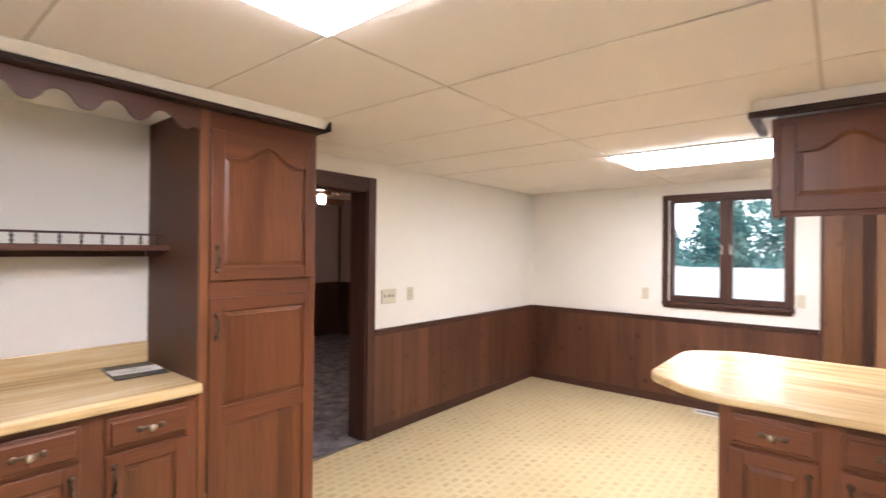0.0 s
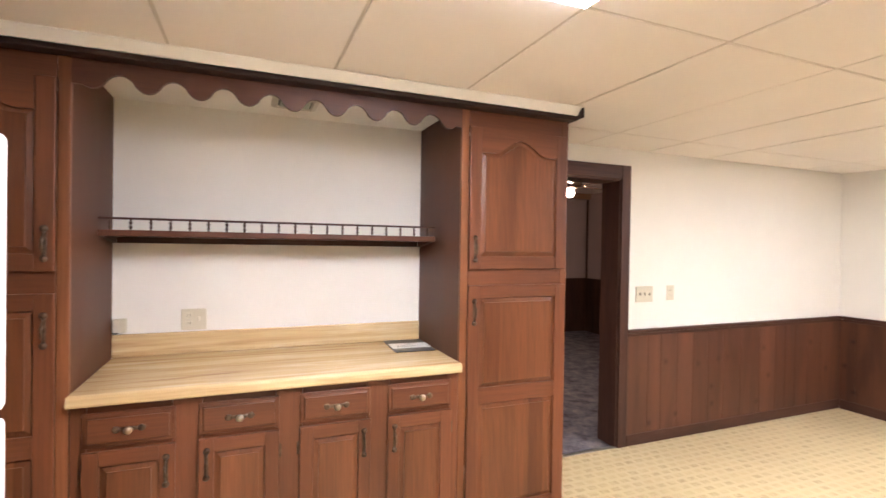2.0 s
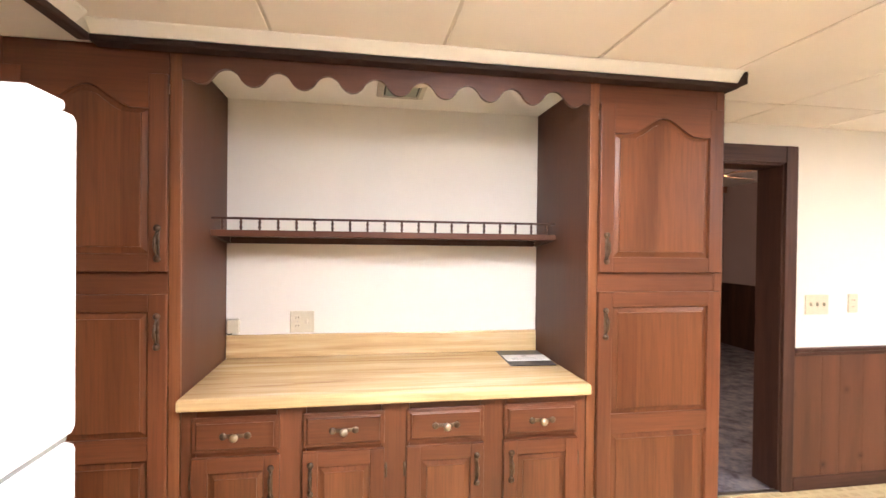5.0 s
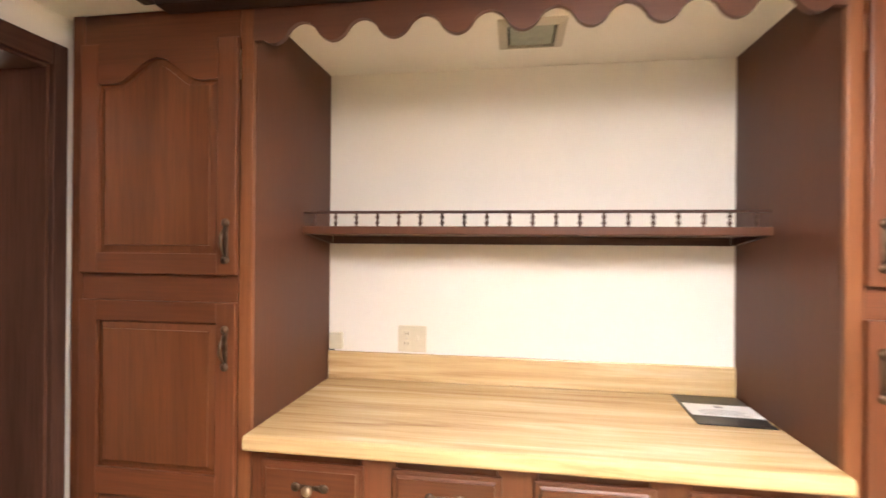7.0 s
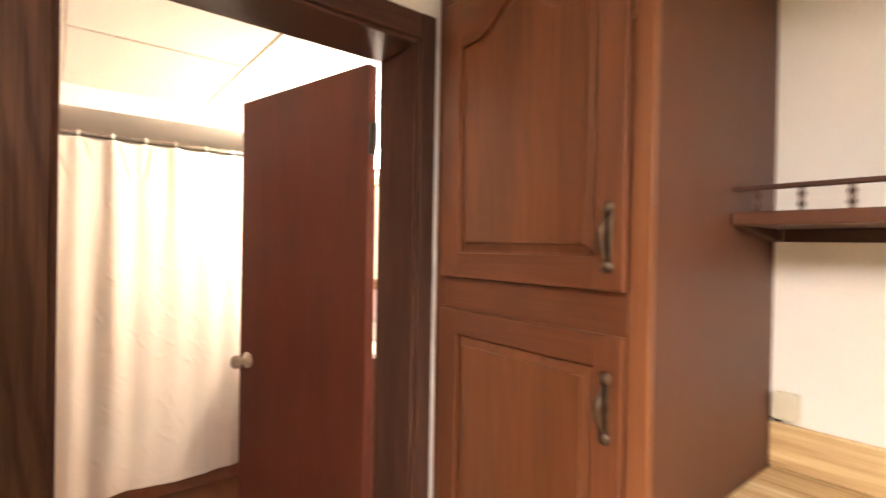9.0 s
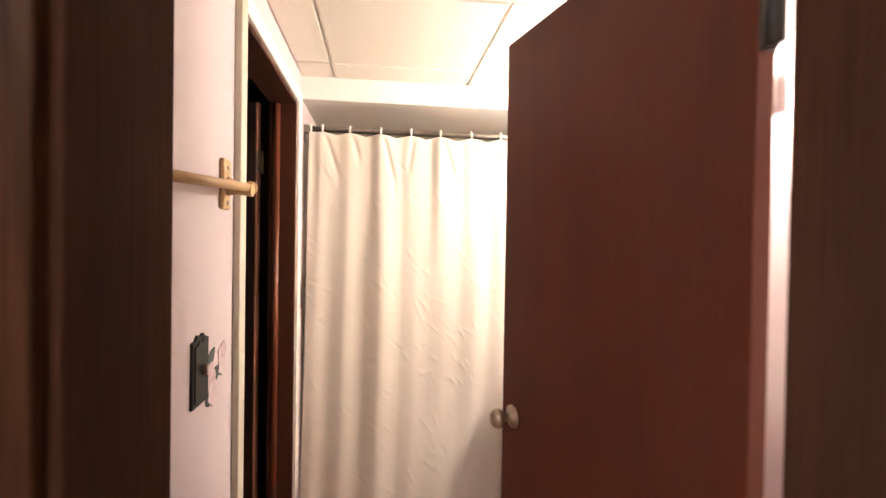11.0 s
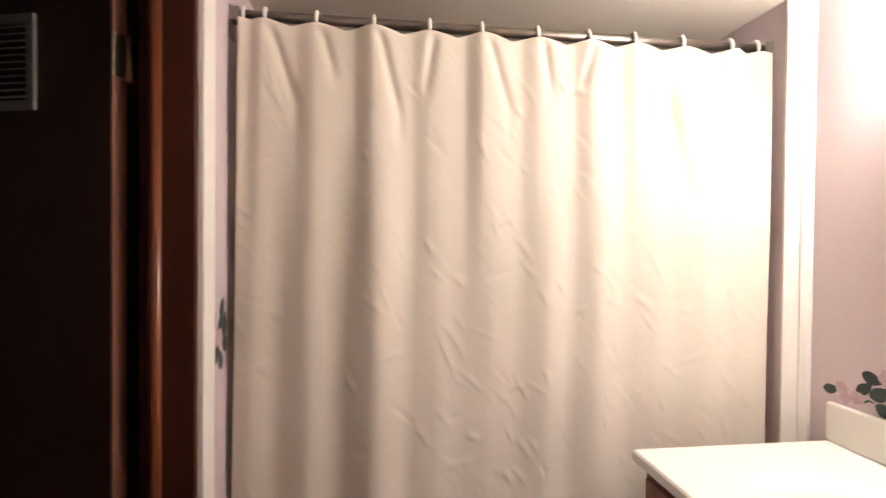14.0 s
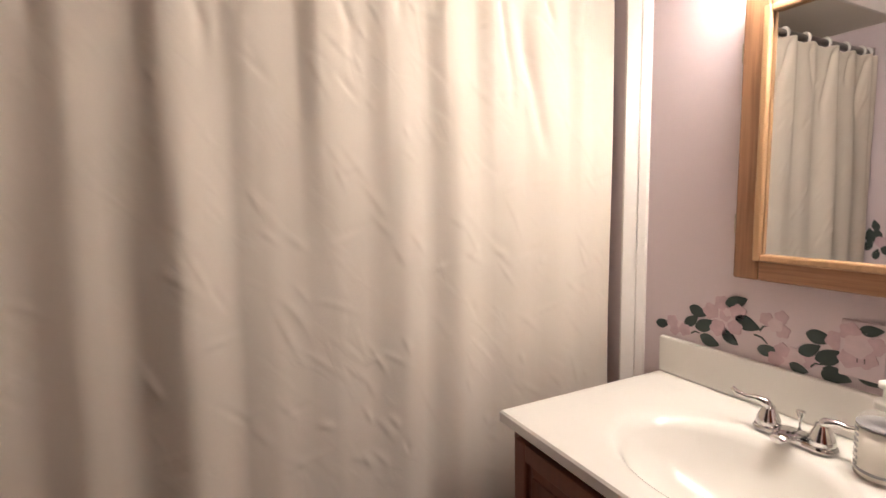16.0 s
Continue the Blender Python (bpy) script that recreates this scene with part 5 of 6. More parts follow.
def curtain_shape(u, v):
    """u along the rod, v down from the top, as arrays; the place of the cloth."""
    y = -0.872 + 1.466 * u
    gap = np.min(np.abs(y[..., None] - np.array(RINGS)), axis=-1)
    top = RZ - 0.022 - 0.014 * np.minimum(1, gap / 0.07) ** 1.5 * (1 - v) ** 3
    low = 0.115 + 0.012 * np.sin(9 * u) + 0.1 * np.maximum(0, u - 0.45)
    z = top + (low - top) * v
    drift = y + v * 0.03 * np.sin(3.1 * u + 0.6) + 0.012 * np.sin(5 * v + 6 * u) * v
    lower = eased(v, 0.04, 0.42)
    x = pleats(y - 0.012 * v, GATHERED) * (1 - lower) + pleats(drift, HANGING) * (0.35 + 0.65 * lower) * eased(v, -0.1, 0.3)
    # slack pockets that hang slantwise below the hooks
    for k, r in enumerate(RINGS[1:-1]):
        lean = (0.07, 0.03, 0.055, -0.02, 0.06, 0.02, -0.03, 0.045, 0.03, -0.02)[k]
        reach = (0.11, 0.06, 0.12, 0.08, 0.1, 0.07, 0.06, 0.14, 0.05, 0.08)[k]
        d = y - (r + 0.012 + lean * np.minimum(1, v / reach))
        x -= 0.011 * np.exp(-(d / 0.014) ** 2) * eased(v, 0.0, 0.02) * (1 - eased(v, reach * 0.6, reach * 1.5))
    # one long slanting fold toward the tub's end
    d = y - (0.27 + 0.42 * (v - 0.05))
    x -= 0.012 * np.exp(-(d / 0.02) ** 2) * eased(v, 0.03, 0.1) * (1 - eased(v, 0.2, 0.27))
    x += 0.004 * np.sin(11 * u + 5 * v) * np.sin(4.3 * v + 2 * u) * eased(v, 0.1, 0.5)
    # short pressed wrinkles, many of them slanting down to the tub's end
    r = random.Random(11)
    for k in range(230):
        cy, cv = r.choice((-0.83, -0.52, -0.3, -0.15, 0.0, 0.17, 0.3, 0.47)) + r.gauss(0, 0.055), r.uniform(0.06, 0.98)
        lean, half, wide = radians(r.choice((-66, -58, -50, -38, -28, 20)) + r.uniform(-8, 8)), r.uniform(0.014, 0.05), r.uniform(0.0042, 0.008)
        high = r.choice((1, 1, -1)) * r.uniform(0.0008, 0.0027)
        dy, dz = y - cy, (v - cv) * -1.84
        along, across = dy * math.cos(lean) + dz * math.sin(lean), dz * math.cos(lean) - dy * math.sin(lean)
        across = across + r.uniform(-1.5, 2.0) * along * along
        fade = np.where(across > 0, wide * 1.9, wide * 0.8)
        x += high * np.exp(-(along / half) ** 2 - (across / fade) ** 2)
    # a slow unevenness of the hanging cloth
    for k in range(9):
        fy, fv, ph = r.uniform(5, 16), r.uniform(2, 7), r.uniform(0, 6.28)
        x += 0.0014 * np.sin(fy * y + fv * v * r.choice((-1, 1)) + ph) * eased(v, 0.05, 0.4)
    y = y + 0.006 * np.sin(9 * u + 4 * v) * v - 0.022 * v * (1 - eased(u, 0.0, 0.3))
    return ROD + 0.026 + 0.02 * v + x, y, z


def shower_curtain():
    nu, nv = 400, 290
    uu, vv = np.meshgrid(np.linspace(0, 1, nu + 1), np.linspace(0, 1, nv + 1))
    verts = np.stack(curtain_shape(uu, vv), axis=-1).reshape(-1, 3)
    bm = bmesh.new()
    vs = [bm.verts.new(p) for p in verts.tolist()]
    for j in range(nv):
        for i in range(nu):
            k = j * (nu + 1) + i
            bm.faces.new((vs[k], vs[k + nu + 1], vs[k + nu + 2], vs[k + 1])).smooth = True
    t = thing("shower_curtain", (ROD, -0.1, 0.12), "cream fabric shower curtain hanging drawn closed in soft folds", "shower curtain")
    cloth = part("cloth", bm, curtain_cloth, t)
    mod = cloth.modifiers.new("thickness", "SOLIDIFY")
    mod.thickness = 0.0012
    for y in RINGS:
        pts = []
        for k in range(15):
            a = radians(-70 + 300 * k / 14)
            pts.append((ROD + 0.017 * math.cos(a) + 0.004, y, RZ - 0.002 + 0.0225 * math.sin(a) - 0.004))
        bm = tube(bmesh.new(), [(ROD + 0.028, y, RZ - 0.038), (ROD + 0.024, y, RZ - 0.024)] + pts, 0.0056, 8)
        part("ring", bm, white_plastic, t, "white plastic curtain hook")
    return t


shower_curtain()
bm = bmesh.new()
plan = ((-2.552, BN), (-2.552, TN - 0.006), (-2.545, TN - 0.007), (-2.516, BN - 0.019), (-2.512, BN - 0.021), (-2.496, BN - 0.009), (-2.494, BN))
low, high = [[bm.verts.new((x, y, z)) for x, y in plan] for z in (0, 2.085)]
bm.faces.new(low[::-1]), bm.faces.new(high)
for k in range(len(plan)):
    bm.faces.new((low[k], low[(k + 1) % len(plan)], high[(k + 1) % len(plan)], high[k]))
bmesh.ops.recalc_face_normals(bm, faces=bm.faces)
setting("corner_trim_bath", bm, trim_white, "white vertical trim boards beside the tub", "trim")


# ---- vanity ----
VX0, VX1, VY, VZ = -2.43, -1.668, 0.097, 0.896


def vanity():
    t = thing("vanity_cabinet", ((VX0 + VX1) / 2, 0.37, 0), "dark brown wooden vanity cabinet against the lilac wall", "vanity")
    f = VY + 0.025
    bm = slab(VX0 + 0.025, VX0 + 0.043, f, BN - 0.001, 0, VZ - 0.026)
    box(bm, VX1 - 0.043, VX1 - 0.025, f, BN - 0.001, 0, VZ - 0.026)
    box(bm, VX0 + 0.043, VX1 - 0.043, f, f + 0.018, 0.08, VZ - 0.026)
    box(bm, VX0 + 0.043, VX1 - 0.043, f + 0.06, f + 0.075, 0, 0.08)
    part("body", bm, vanity_wood, t)
    mid = (VX0 + VX1) / 2
    for a, b, s in ((VX0 + 0.05, mid - 0.006, 1), (mid + 0.006, VX1 - 0.05, -1)):
        panel_door(t, a, b, 0.1, 0.66, f - 0.0195, mat_v=vanity_wood, mat_h=vanity_wood, mat_p=vanity_wood, pull=(b - 0.03 if s > 0 else a + 0.03, 0.56))
        panel_door(t, a, b, 0.68, VZ - 0.045, f - 0.0195, mat_v=vanity_wood, mat_h=vanity_wood, mat_p=vanity_wood, stile=0.04)
    return t


vanity()


def vanity_top():
    t = thing("marble_sink", ((VX0 + VX1) / 2, 0.43, VZ - 0.025), "glossy white cultured marble vanity top with a moulded oval basin", "sink")
    cx, cy, rx, ry = -2.04, 0.328, 0.205, 0.158
    seg = 72
    outer, rings = [], []
    bm = bmesh.new()
    x0, x1, y0, y1 = VX0, VX1, VY, BN - 0.001
    angs = [2 * math.pi * k / seg for k in range(seg)]
    corner = [math.atan2(y - cy, x - cx) % (2 * math.pi) for x, y in ((x0, y0), (x1, y0), (x1, y1), (x0, y1))]
    for c in corner:
        angs[min(range(seg), key=lambda k: abs(angs[k] - c))] = c

    def edge(a):
        dx, dy = math.cos(a), math.sin(a)
        k = min(((x1 - cx) / dx if dx > 0 else (x0 - cx) / dx) if abs(dx) > 1e-9 else 9, ((y1 - cy) / dy if dy > 0 else (y0 - cy) / dy) if abs(dy) > 1e-9 else 9)
        return cx + k * dx, cy + k * dy

    def oval(a, k):
        return cx + rx * k * math.cos(a), cy + ry * k * math.sin(a)

    loops = [[(*edge(a), VZ - 0.026) for a in angs], [(*edge(a), VZ - 0.005) for a in angs]]
    e2 = []
    for a in angs:
        x, y = edge(a)
        e2.append((min(max(x, x0 + 0.004), x1 - 0.004), min(max(y, y0 + 0.004), y1), VZ))
    loops.append(e2)
    loops.append([(*oval(a, 1.3), VZ) for a in angs])
    loops.append([(*oval(a, 1.16), VZ - 0.0005) for a in angs])
    loops.append([(*oval(a, 1.08), VZ - 0.0025) for a in angs])
    for k, dz in ((1.02, -0.008), (0.96, -0.024), (0.86, -0.055), (0.7, -0.095), (0.45, -0.122), (0.12, -0.13)):
        loops.append([(*oval(a, k), VZ + dz) for a in angs])
    vs = [[bm.verts.new(p) for p in l] for l in loops]
    for n, (a, b) in enumerate(zip(vs, vs[1:])):
        for i in range(seg):
            bm.faces.new((a[i], a[(i + 1) % seg], b[(i + 1) % seg], b[i])).smooth = n > 2
    bm.faces.new(vs[-1])
    part("basin", bm, cultured, t)
    part("backsplash", slab(x0, x1, y1 - 0.02, y1, VZ + 0.0005, 0.997, 0.005), cultured, t)
    part("drain", turned(bmesh.new(), ((0.026, 0), (0.026, 0.003), (0.015, 0.004)), (cx, cy, VZ - 0.13), "z", 18), chrome, t, "chrome drain")
    return t


vanity_top()


def faucet():
    cx, y, z = -2.033, 0.529, VZ + 0.0005
    t = thing("faucet", (cx, y, z), "chrome two-handle centre-set faucet on the vanity top", "faucet")
    bm = worktop_mesh(rounded_outline([(cx - 0.074, y - 0.025), (cx + 0.074, y - 0.025), (cx + 0.074, y + 0.025), (cx - 0.074, y + 0.025)], [0.024] * 4), z, z + 0.014, 0.006)
    part("base", bm, chrome, t)
    bm = bmesh.new()
    rings = []
    for dy, wide, low, high in ((0.022, 0.03, 0.01, 0.018), (0.0, 0.028, 0.01, 0.025), (-0.02, 0.022, 0.01, 0.028), (-0.04, 0.019, 0.01, 0.028), (-0.056, 0.016, 0.009, 0.024), (-0.062, 0.011, 0.01, 0.02)):
        ring = []
        for k in range(16):
            a = 2 * math.pi * k / 16
            ring.append(bm.verts.new((cx + wide * math.cos(a), y + dy, z + (low + high) / 2 + (high - low) / 2 * math.sin(a))))
        rings.append(ring)
    for lo, hi in zip(rings, rings[1:]):
        for k in range(16):
            bm.faces.new((lo[k], lo[(k + 1) % 16], hi[(k + 1) % 16], hi[k])).smooth = True
    bm.faces.new(rings[0][::-1]), bm.faces.new(rings[-1])
    part("spout", bm, chrome, t)
    for s, swing in ((-1, -0.012), (1, 0.006)):
        x = cx + s * 0.048
        bell = ((0.0225, 0.012), (0.023, 0.018), (0.0215, 0.027), (0.0165, 0.039), (0.0125, 0.047), (0.01, 0.054), (0.004, 0.057))
        h = part("handle", turned(bmesh.new(), bell, (x, y, z), "z", 22), chrome, t)
        pts = [(x - s * 0.004, y, z + 0.046), (x + s * 0.006, y + swing * 0.3, z + 0.059), (x + s * 0.022, y + swing * 0.6, z + 0.062), (x + s * 0.04, y + swing, z + 0.06), (x + s * 0.056, y + swing * 1.4, z + 0.064), (x + s * 0.067, y + swing * 1.6, z + 0.072)]
        part("lever", tube(bmesh.new(), pts, [0.011, 0.0095, 0.0068, 0.0055, 0.0058, 0.005], 12), chrome, h)
    part("lift_rod", turned(bmesh.new(), ((0.0026, 0.01), (0.0026, 0.036), (0.0045, 0.042), (0.0085, 0.053), (0.008, 0.056), (0.003, 0.057)), (cx, y + 0.021, z), "z", 14), chrome, t)
    return t


faucet()


def soap_dispenser():
    x, y, z = -1.89, 0.515, VZ + 0.0005
    t = thing("soap_dispenser", (x, y, z), "clear pump bottle of milky hand soap with a patterned label", "soap dispenser")
    part("bottle", turned(bmesh.new(), ((0.033, 0), (0.037, 0.005), (0.037, 0.092), (0.031, 0.108), (0.014, 0.118), (0.014, 0.126)), (x, y, z), "z", 28), clear_plastic, t, "clear plastic bottle")
    part("soap", turned(bmesh.new(), ((0.031, 0.004), (0.0345, 0.008), (0.0345, 0.086), (0.03, 0.087)), (x, y, z), "z", 24), soap_liquid, t)
    part("pump", turned(bmesh.new(), ((0.016, 0.124), (0.016, 0.138), (0.006, 0.142), (0.005, 0.158), (0.012, 0.16), (0.012, 0.17), (0.005, 0.172)), (x, y, z), "z", 18), white_plastic, t, "white pump head")
    part("nozzle", tube(bmesh.new(), ((x, y, z + 0.166), (x + 0.034, y + 0.012, z + 0.166), (x + 0.041, y + 0.014, z + 0.158)), 0.0045, 8), white_plastic, t)
    rnd = random.Random(3)
    bm = bmesh.new()
    for band in range(7):
        zz = z + 0.022 + band * 0.01
        for k in range(4):
            a0 = radians(204 + k * 8)
            a1 = a0 + radians(rnd.uniform(2.5, 6.5))
            pts = [(x + 0.0374 * math.cos(a), y + 0.0374 * math.sin(a)) for a in (a0, a1)]
            v = [bm.verts.new((px, py, h)) for h in (zz, zz + 0.006) for px, py in pts]
            w = [bm.verts.new((x + (px - x) * 1.012, y + (py - y) * 1.012, h)) for h in (zz, zz + 0.006) for px, py in pts]
            bm.faces.new((w[0], w[1], w[3], w[2]))
            for i, j in ((0, 1), (1, 3), (3, 2), (2, 0)):
                bm.faces.new((v[i], v[j], w[j], w[i]))
    part("label_pattern", bm, ink, t, "grey printed pattern")
    for h in (0.014, 0.092):
        part("label_band", turned(bmesh.new(), ((0.0372, h), (0.0377, h + 0.0005), (0.0377, h + 0.0035), (0.0372, h + 0.004)), (x, y, z), "z", 28), ink, t)
    return t


soap_dispenser()


def mirror_cabinet():
    x0, x1, z0, z1, yf = -2.218, -1.72, 1.191, 1.823, 0.605
    t = thing("medicine_cabinet", ((x0 + x1) / 2, yf, z0), "golden oak medicine cabinet with a framed mirror on the lilac wall", "medicine cabinet")
    part("body", slab(x0 + 0.012, x1 - 0.012, yf + 0.021, BN - 0.001, z0 + 0.012, z1 - 0.012), oak, t)
    w = 0.055
    for nm, b, mt in (("stile", (x0, x0 + w, yf, yf + 0.02, z0, z1), oak), ("stile", (x1 - w, x1, yf, yf + 0.02, z0, z1), oak),
                      ("frame_rail", (x0 + w, x1 - w, yf + 0.0005, yf + 0.02, z0, z0 + w), oak_flat), ("frame_rail", (x0 + w, x1 - w, yf + 0.0005, yf + 0.02, z1 - w, z1), oak_flat)):
        part(nm, slab(*b, 0.005), mt, t)
    i = w - 0.012
    for nm, b, mt in (("bead", (x0 + i, x0 + w + 0.004, yf - 0.004, yf + 0.01, z0 + i, z1 - i), oak_bead), ("bead", (x1 - w - 0.004, x1 - i, yf - 0.004, yf + 0.01, z0 + i, z1 - i), oak_bead),
                      ("bead", (x0 + w + 0.005, x1 - w - 0.005, yf - 0.0035, yf + 0.01, z0 + i, z0 + w + 0.004), oak_bead), ("bead", (x0 + w + 0.005, x1 - w - 0.005, yf - 0.0035, yf + 0.01, z1 - w - 0.004, z1 - i), oak_bead)):
        part(nm, slab(*b, 0.004), mt, t)
    part("mirror", slab(x0 + w - 0.002, x1 - w + 0.002, yf + 0.011, yf + 0.014, z0 + w - 0.002, z1 - w + 0.002), mirror_silver, t, "clear mirror glass")
    for z in (z0 + 0.125, z1 - 0.128):
        bm = slab(x0 - 0.0015, x0 + 0.002, yf + 0.004, yf + 0.014, z - 0.026, z + 0.026, 0.001)
        tube(bm, ((x0 - 0.001, yf + 0.005, z - 0.021), (x0 - 0.001, yf + 0.005, z + 0.021)), 0.0028, 8)
        part("hinge", bm, knob_metal, t, "small metal hinge")
    return t


mirror_cabinet()


def vanity_light():
    x0, x1, z, y = -2.21, -1.56, 1.905, BN
    t = thing("vanity_light", ((x0 + x1) / 2, y, z), "chrome vanity light bar with lit globe bulbs above the mirror", "wall lamp")
    part("bar", slab(x0, x1, y - 0.035, y - 0.0005, z - 0.05, z + 0.05, 0.006), chrome, t)
    for k in range(5):
        x = x0 + 0.065 + 0.13 * k
        part("socket", turned(bmesh.new(), ((0.024, 0), (0.024, 0.02), (0.018, 0.024)), (x, y - 0.035, z), "y", 16), white_plastic, t)
        part("bulb", turned(bmesh.new(), ((0.014, 0.02), (0.03, 0.034), (0.04, 0.058), (0.036, 0.082), (0.02, 0.096), (0.003, 0.1)), (x, y - 0.035, z), "y", 18), bulb_glow, t, "lit warm globe bulb")
    return t


vanity_light()


# ---- towel bar, switch, stencilled roses ----
t = thing("towel_bar", (-1.2, BS, 1.55), "pale wooden towel bar on square brackets on the lilac wall", "towel bar")
for x in (-1.436, -0.93):
    b = part("bracket", slab(x - 0.025, x + 0.025, BS, BS + 0.012, 1.511, 1.628, 0.004), pale_oak, t)
    part("post", tube(bmesh.new(), ((x, BS + 0.01, 1.565), (x, BS + 0.035, 1.56), (x, BS + 0.068, 1.558)), [0.024, 0.013, 0.016], 14), pale_oak, t)
    for z in (1.527, 1.608):
        part("screw", turned(bmesh.new(), ((0.005, 0), (0.005, 0.002), (0.002, 0.003)), (x, BS + 0.012, z), pose(0, 0, 0, -90), 10), rod_metal, b)
part("bar", tube(bmesh.new(), ((-1.455, BS + 0.057, 1.566), (-1.2, BS + 0.057, 1.548), (-0.905, BS + 0.057, 1.528)), 0.0095, 14), pale_oak, t)
part("end_knob", turned(bmesh.new(), ((0.011, 0), (0.0155, 0.005), (0.0155, 0.014), (0.008, 0.02)), (-1.45, BS + 0.057, 1.566), pose(0, 0, 0, 0, -90), 14), pale_oak, t)
t = thing("dark_switch_plate", (-1.29, BS, 1.18), "black decorated light switch plate with a brass toggle", "light switch")
edge = [(-1.25, 1.105), (-1.25, 1.236)] + [(-1.25 - 0.086 * k / 12, 1.236 + 0.01 * math.sin(math.pi * k / 12) + 0.004 * math.cos(k * math.pi / 2)) for k in range(1, 12)] + [(-1.336, 1.236), (-1.336, 1.105)]
part("plate", prism(bmesh.new(), edge, BS, BS + 0.006), plate_black, t)
rim = [(x * 0.8 - 1.293 * 0.2, z * 0.86 + 1.17 * 0.14) for x, z in edge]
part("raised_field", prism(bmesh.new(), rim, BS + 0.006, BS + 0.0085), plate_black, t)
part("toggle", slab(-1.299, -1.289, BS + 0.008, BS + 0.02, 1.165, 1.187, 0.003), knob_metal, t, "small brass toggle")


def stencil(name, m, items, label):
    """Flat painted leaves and petals on a wall; items: kind, x, z, turn, size."""
    t = thing(name, m, label, "wall stencil")
    for n, (kind, x, z, a, s) in enumerate(items):
        d = 0.0012 + 0.0002 * (n % 6)
        if kind == "leaf":
            pts = [(s * 1.08 * math.cos(b), 0.6 * s * math.sin(b) * abs(math.sin(b)) ** 0.55 * (1 - 0.35 * math.cos(b)) + 0.09 * s * math.cos(b) ** 2) for b in [2 * math.pi * k / 20 for k in range(20)]]
        elif kind == "stem":
            pts = [(-s, -0.002), (0, 0.002), (s, -0.001), (s, 0.001), (0, 0.005), (-s, 0.0015)]
        else:
            pts = [(s * (0.92 + 0.11 * math.cos(5 * b + x * 60)) * math.cos(b), s * (0.92 + 0.11 * math.cos(5 * b + x * 60)) * math.sin(b)) for b in [2 * math.pi * k / 20 for k in range(20)]]
        pts = [(px * 1.3, pz * 1.3) for px, pz in pts]
        c, q = math.cos(radians(a)), math.sin(radians(a))
        pts = [(x + px * c - pz * q, z + px * q + pz * c) for px, pz in pts]
        mt = {"leaf": leaf_paint, "stem": leaf_paint, "petal": petal_paint, "pale": petal_pale}[kind]
        part({"leaf": "leaf", "stem": "stem", "petal": "petal", "pale": "petal"}[kind], prism(bmesh.new(), pts, -d, 0), mt, t)
    return t


def blossom(pieces):
    """pieces: kind letter (l leaf, s stem, p petal, w pale petal), then x, z, turn and size in millimetres."""
    kinds = {"l": "leaf", "s": "stem", "p": "petal", "w": "pale"}
    out = []
    for word in pieces.split():
        x, z, a, s = (float(n) for n in word[1:].split(","))
        out.append((kinds[word[0]], x / 1000, z / 1000, a, s / 1000))
    return out


over_sink = pose(0, BN, 0)
stencil("rose_stencil", over_sink, blossom("""l-2434,1027,13,16 l-2347,1053,39,17 s-2335,1023,14,9 p-2404,1040,0,14 p-2366,1025,0,14 p-2396,1018,0,12 w-2383,1032,0,12"""), "small pink rose with dark leaves stencilled above the backsplash")
stencil("rose_stencil", over_sink, blossom("""l-2329,1081,-14,19 l-2308,1050,27,21 l-2230,1124,22,20 l-2203,1077,-16,22 l-2243,1032,-35,17 l-2295,1012,-16,19 s-2171,1049,-26,13
p-2267,1116,20,15 p-2294,1090,50,17 p-2226,1101,0,16 p-2274,1052,70,17 p-2231,1062,0,15 w-2255,1084,0,20 p-2257,1086,30,12 w-2250,1096,0,9"""), "large pink rose with dark green leaves stencilled above the vanity")
stencil("rose_stencil", over_sink, blossom("""s-2164,1076,38,10 p-2160,1098,20,13 p-2129,1109,60,12 p-2125,1078,0,13 w-2140,1089,0,13"""), "pink rosebud stencilled above the vanity")
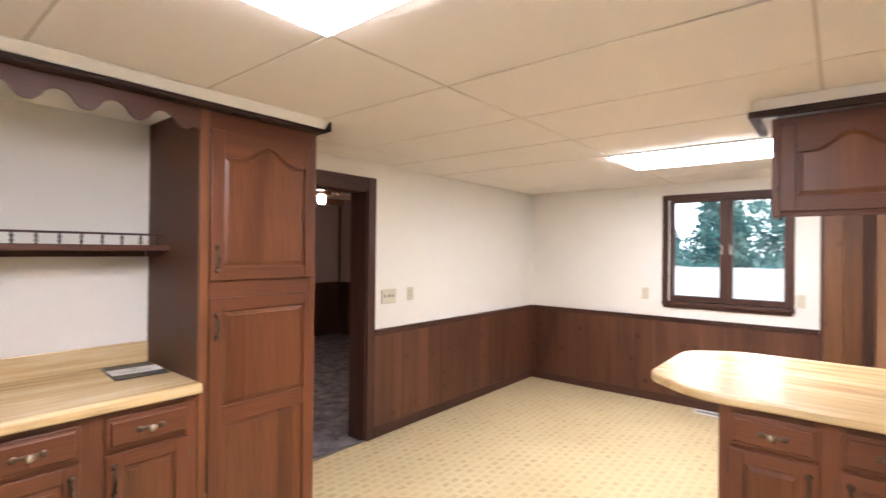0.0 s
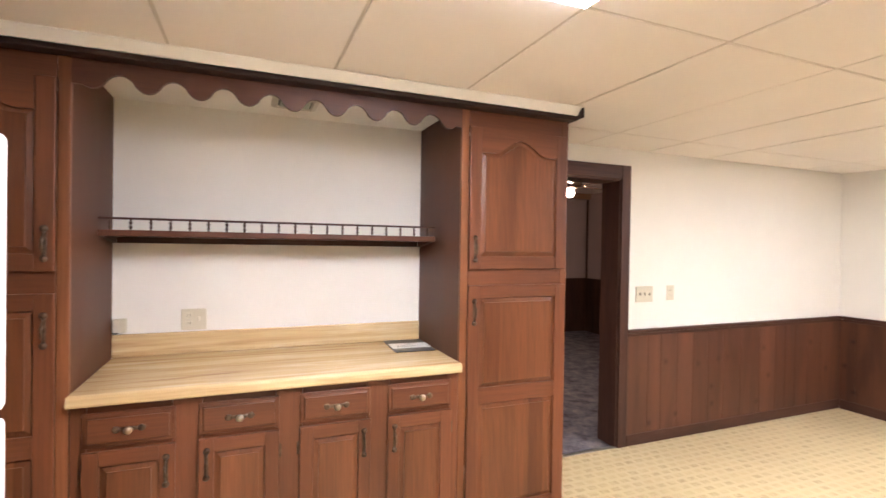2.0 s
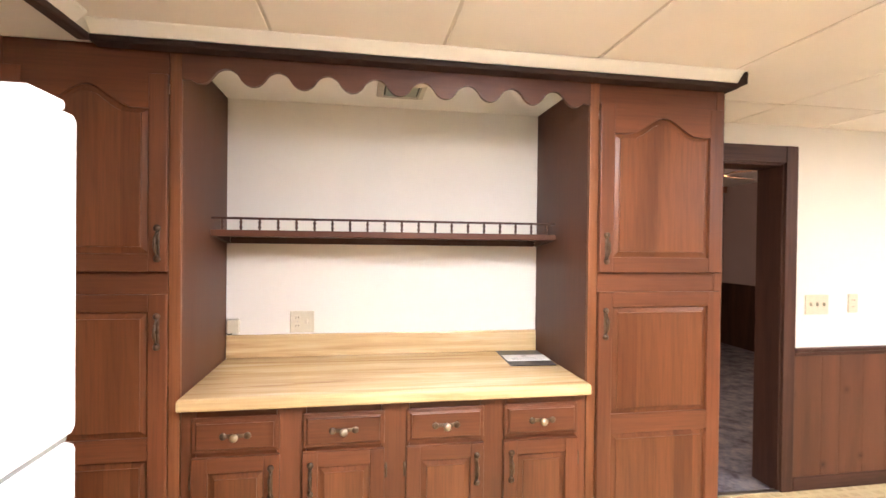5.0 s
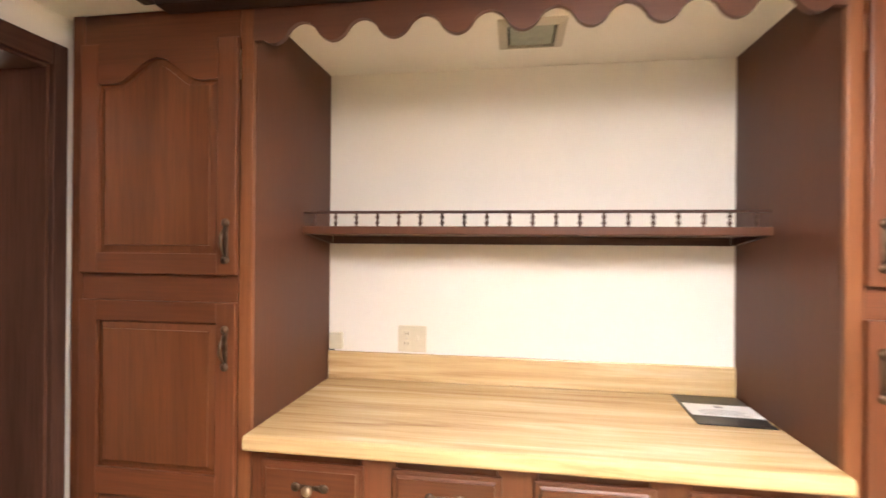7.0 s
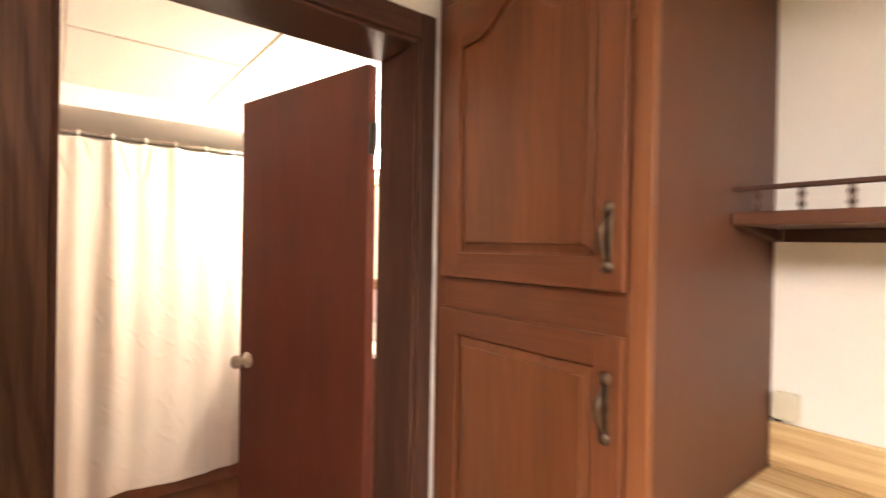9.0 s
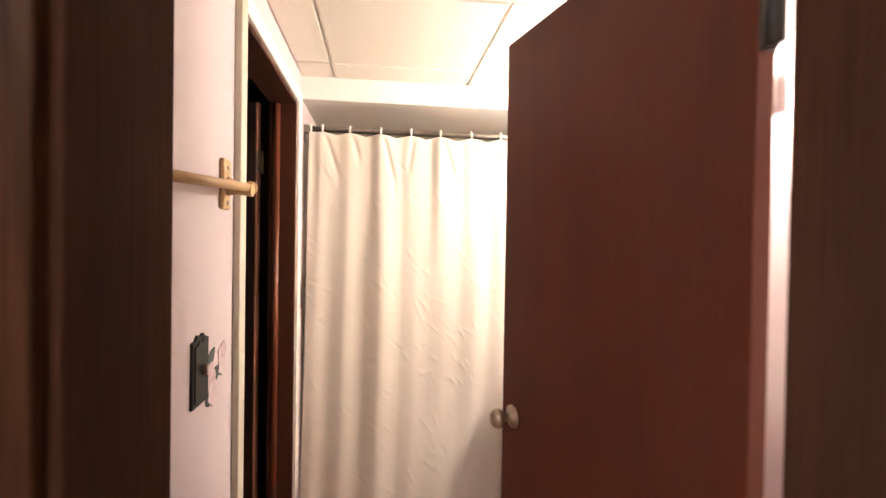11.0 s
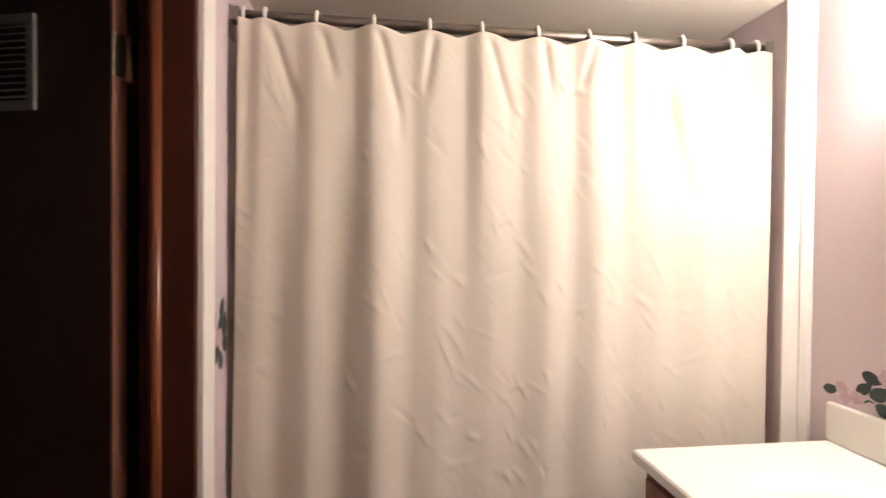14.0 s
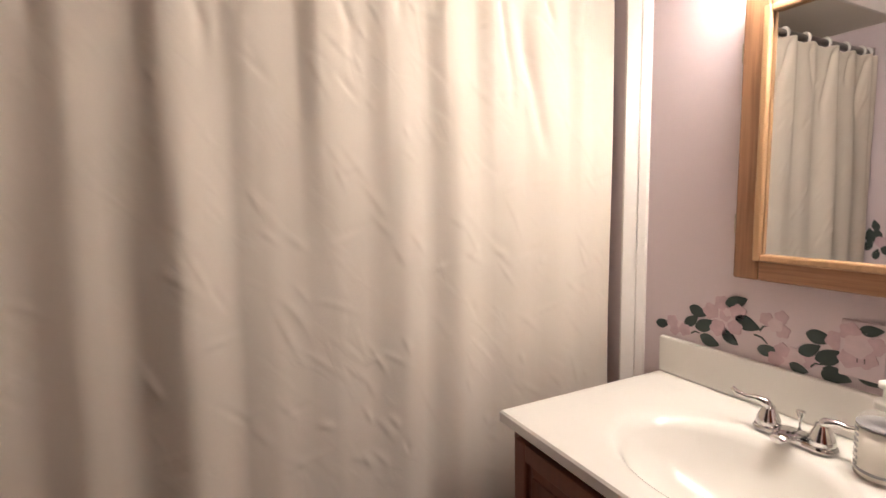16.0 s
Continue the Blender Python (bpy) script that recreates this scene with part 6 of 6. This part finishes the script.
stencil("rose_stencil", over_sink, blossom("""l-2154,1026,12,17 l-2070,1051,32,17 l-2089,1004,-14,14 s-2056,1021,26,9 p-2124,1036,0,13 p-2136,1013,40,14 p-2072,1030,0,16 w-2103,1022,0,20 w-2108,1035,0,11"""), "pale pink rose stencilled low above the backsplash")
stencil("rose_stencil", over_sink, blossom("""l-2053,1082,-4,19 l-2032,1046,28,21 l-2019,1011,-15,19 l-2031,1003,-30,13 l-1966,1022,-27,18 l-1905,1068,-4,17 l-1880,1100,24,20 l-1872,1040,-30,18 p-2024,1084,30,16"""), "dark rose leaves stencilled round the outlet plate")
stencil("rose_stencil", pose(0, BN - 0.0092, 0), blossom("""l-1964,1118,8,14 p-1998,1110,0,15 p-1996,1056,40,16 p-1970,1062,0,16 p-1955,1090,20,14 w-1984,1084,0,19 w-1977,1101,0,10"""), "large pink rose painted across the lilac outlet plate")
outlet("outlet", lilac, 0.075, 0.115, pose(-1.977, BN - 0.002, 1.076), "outlet", "lilac painted outlet plate among the stencilled roses")
south = pose(0, BS, 0, 0, 0, 180)
items = [("leaf", 2.554, 1.235, 70, 0.018), ("leaf", 2.571, 1.19, 80, 0.024), ("leaf", 2.545, 1.2, 60, 0.018), ("leaf", 2.573, 1.15, 110, 0.02), ("leaf", 2.514, 1.13, 50, 0.02), ("petal", 2.53, 1.165, 0, 0.019), ("petal", 2.5, 1.185, 40, 0.017), ("pale", 2.515, 1.17, 0, 0.015), ("leaf", 2.49, 1.215, 70, 0.02), ("leaf", 2.46, 1.15, 80, 0.018), ("leaf", 2.545, 1.11, 100, 0.017)]
stencil("rose_stencil", south, items, "pink rose with dark leaves stencilled beside the curtain")
items = [("leaf", 1.371, 1.195, 35, 0.02), ("leaf", 1.396, 1.15, 25, 0.022), ("petal", 1.362, 1.15, 0, 0.028), ("pale", 1.38, 1.115, 0, 0.024), ("pale", 1.44, 1.185, 60, 0.022), ("petal", 1.45, 1.195, 60, 0.016), ("stem", 1.42, 1.16, 60, 0.02), ("stem", 1.425, 1.14, -10, 0.013), ("leaf", 1.364, 1.108, 20, 0.02)]
stencil("rose_stencil", south @ Matrix.Translation((0, 0, -0.012)), items, "pink roses with dark leaves stencilled below the towel bar")
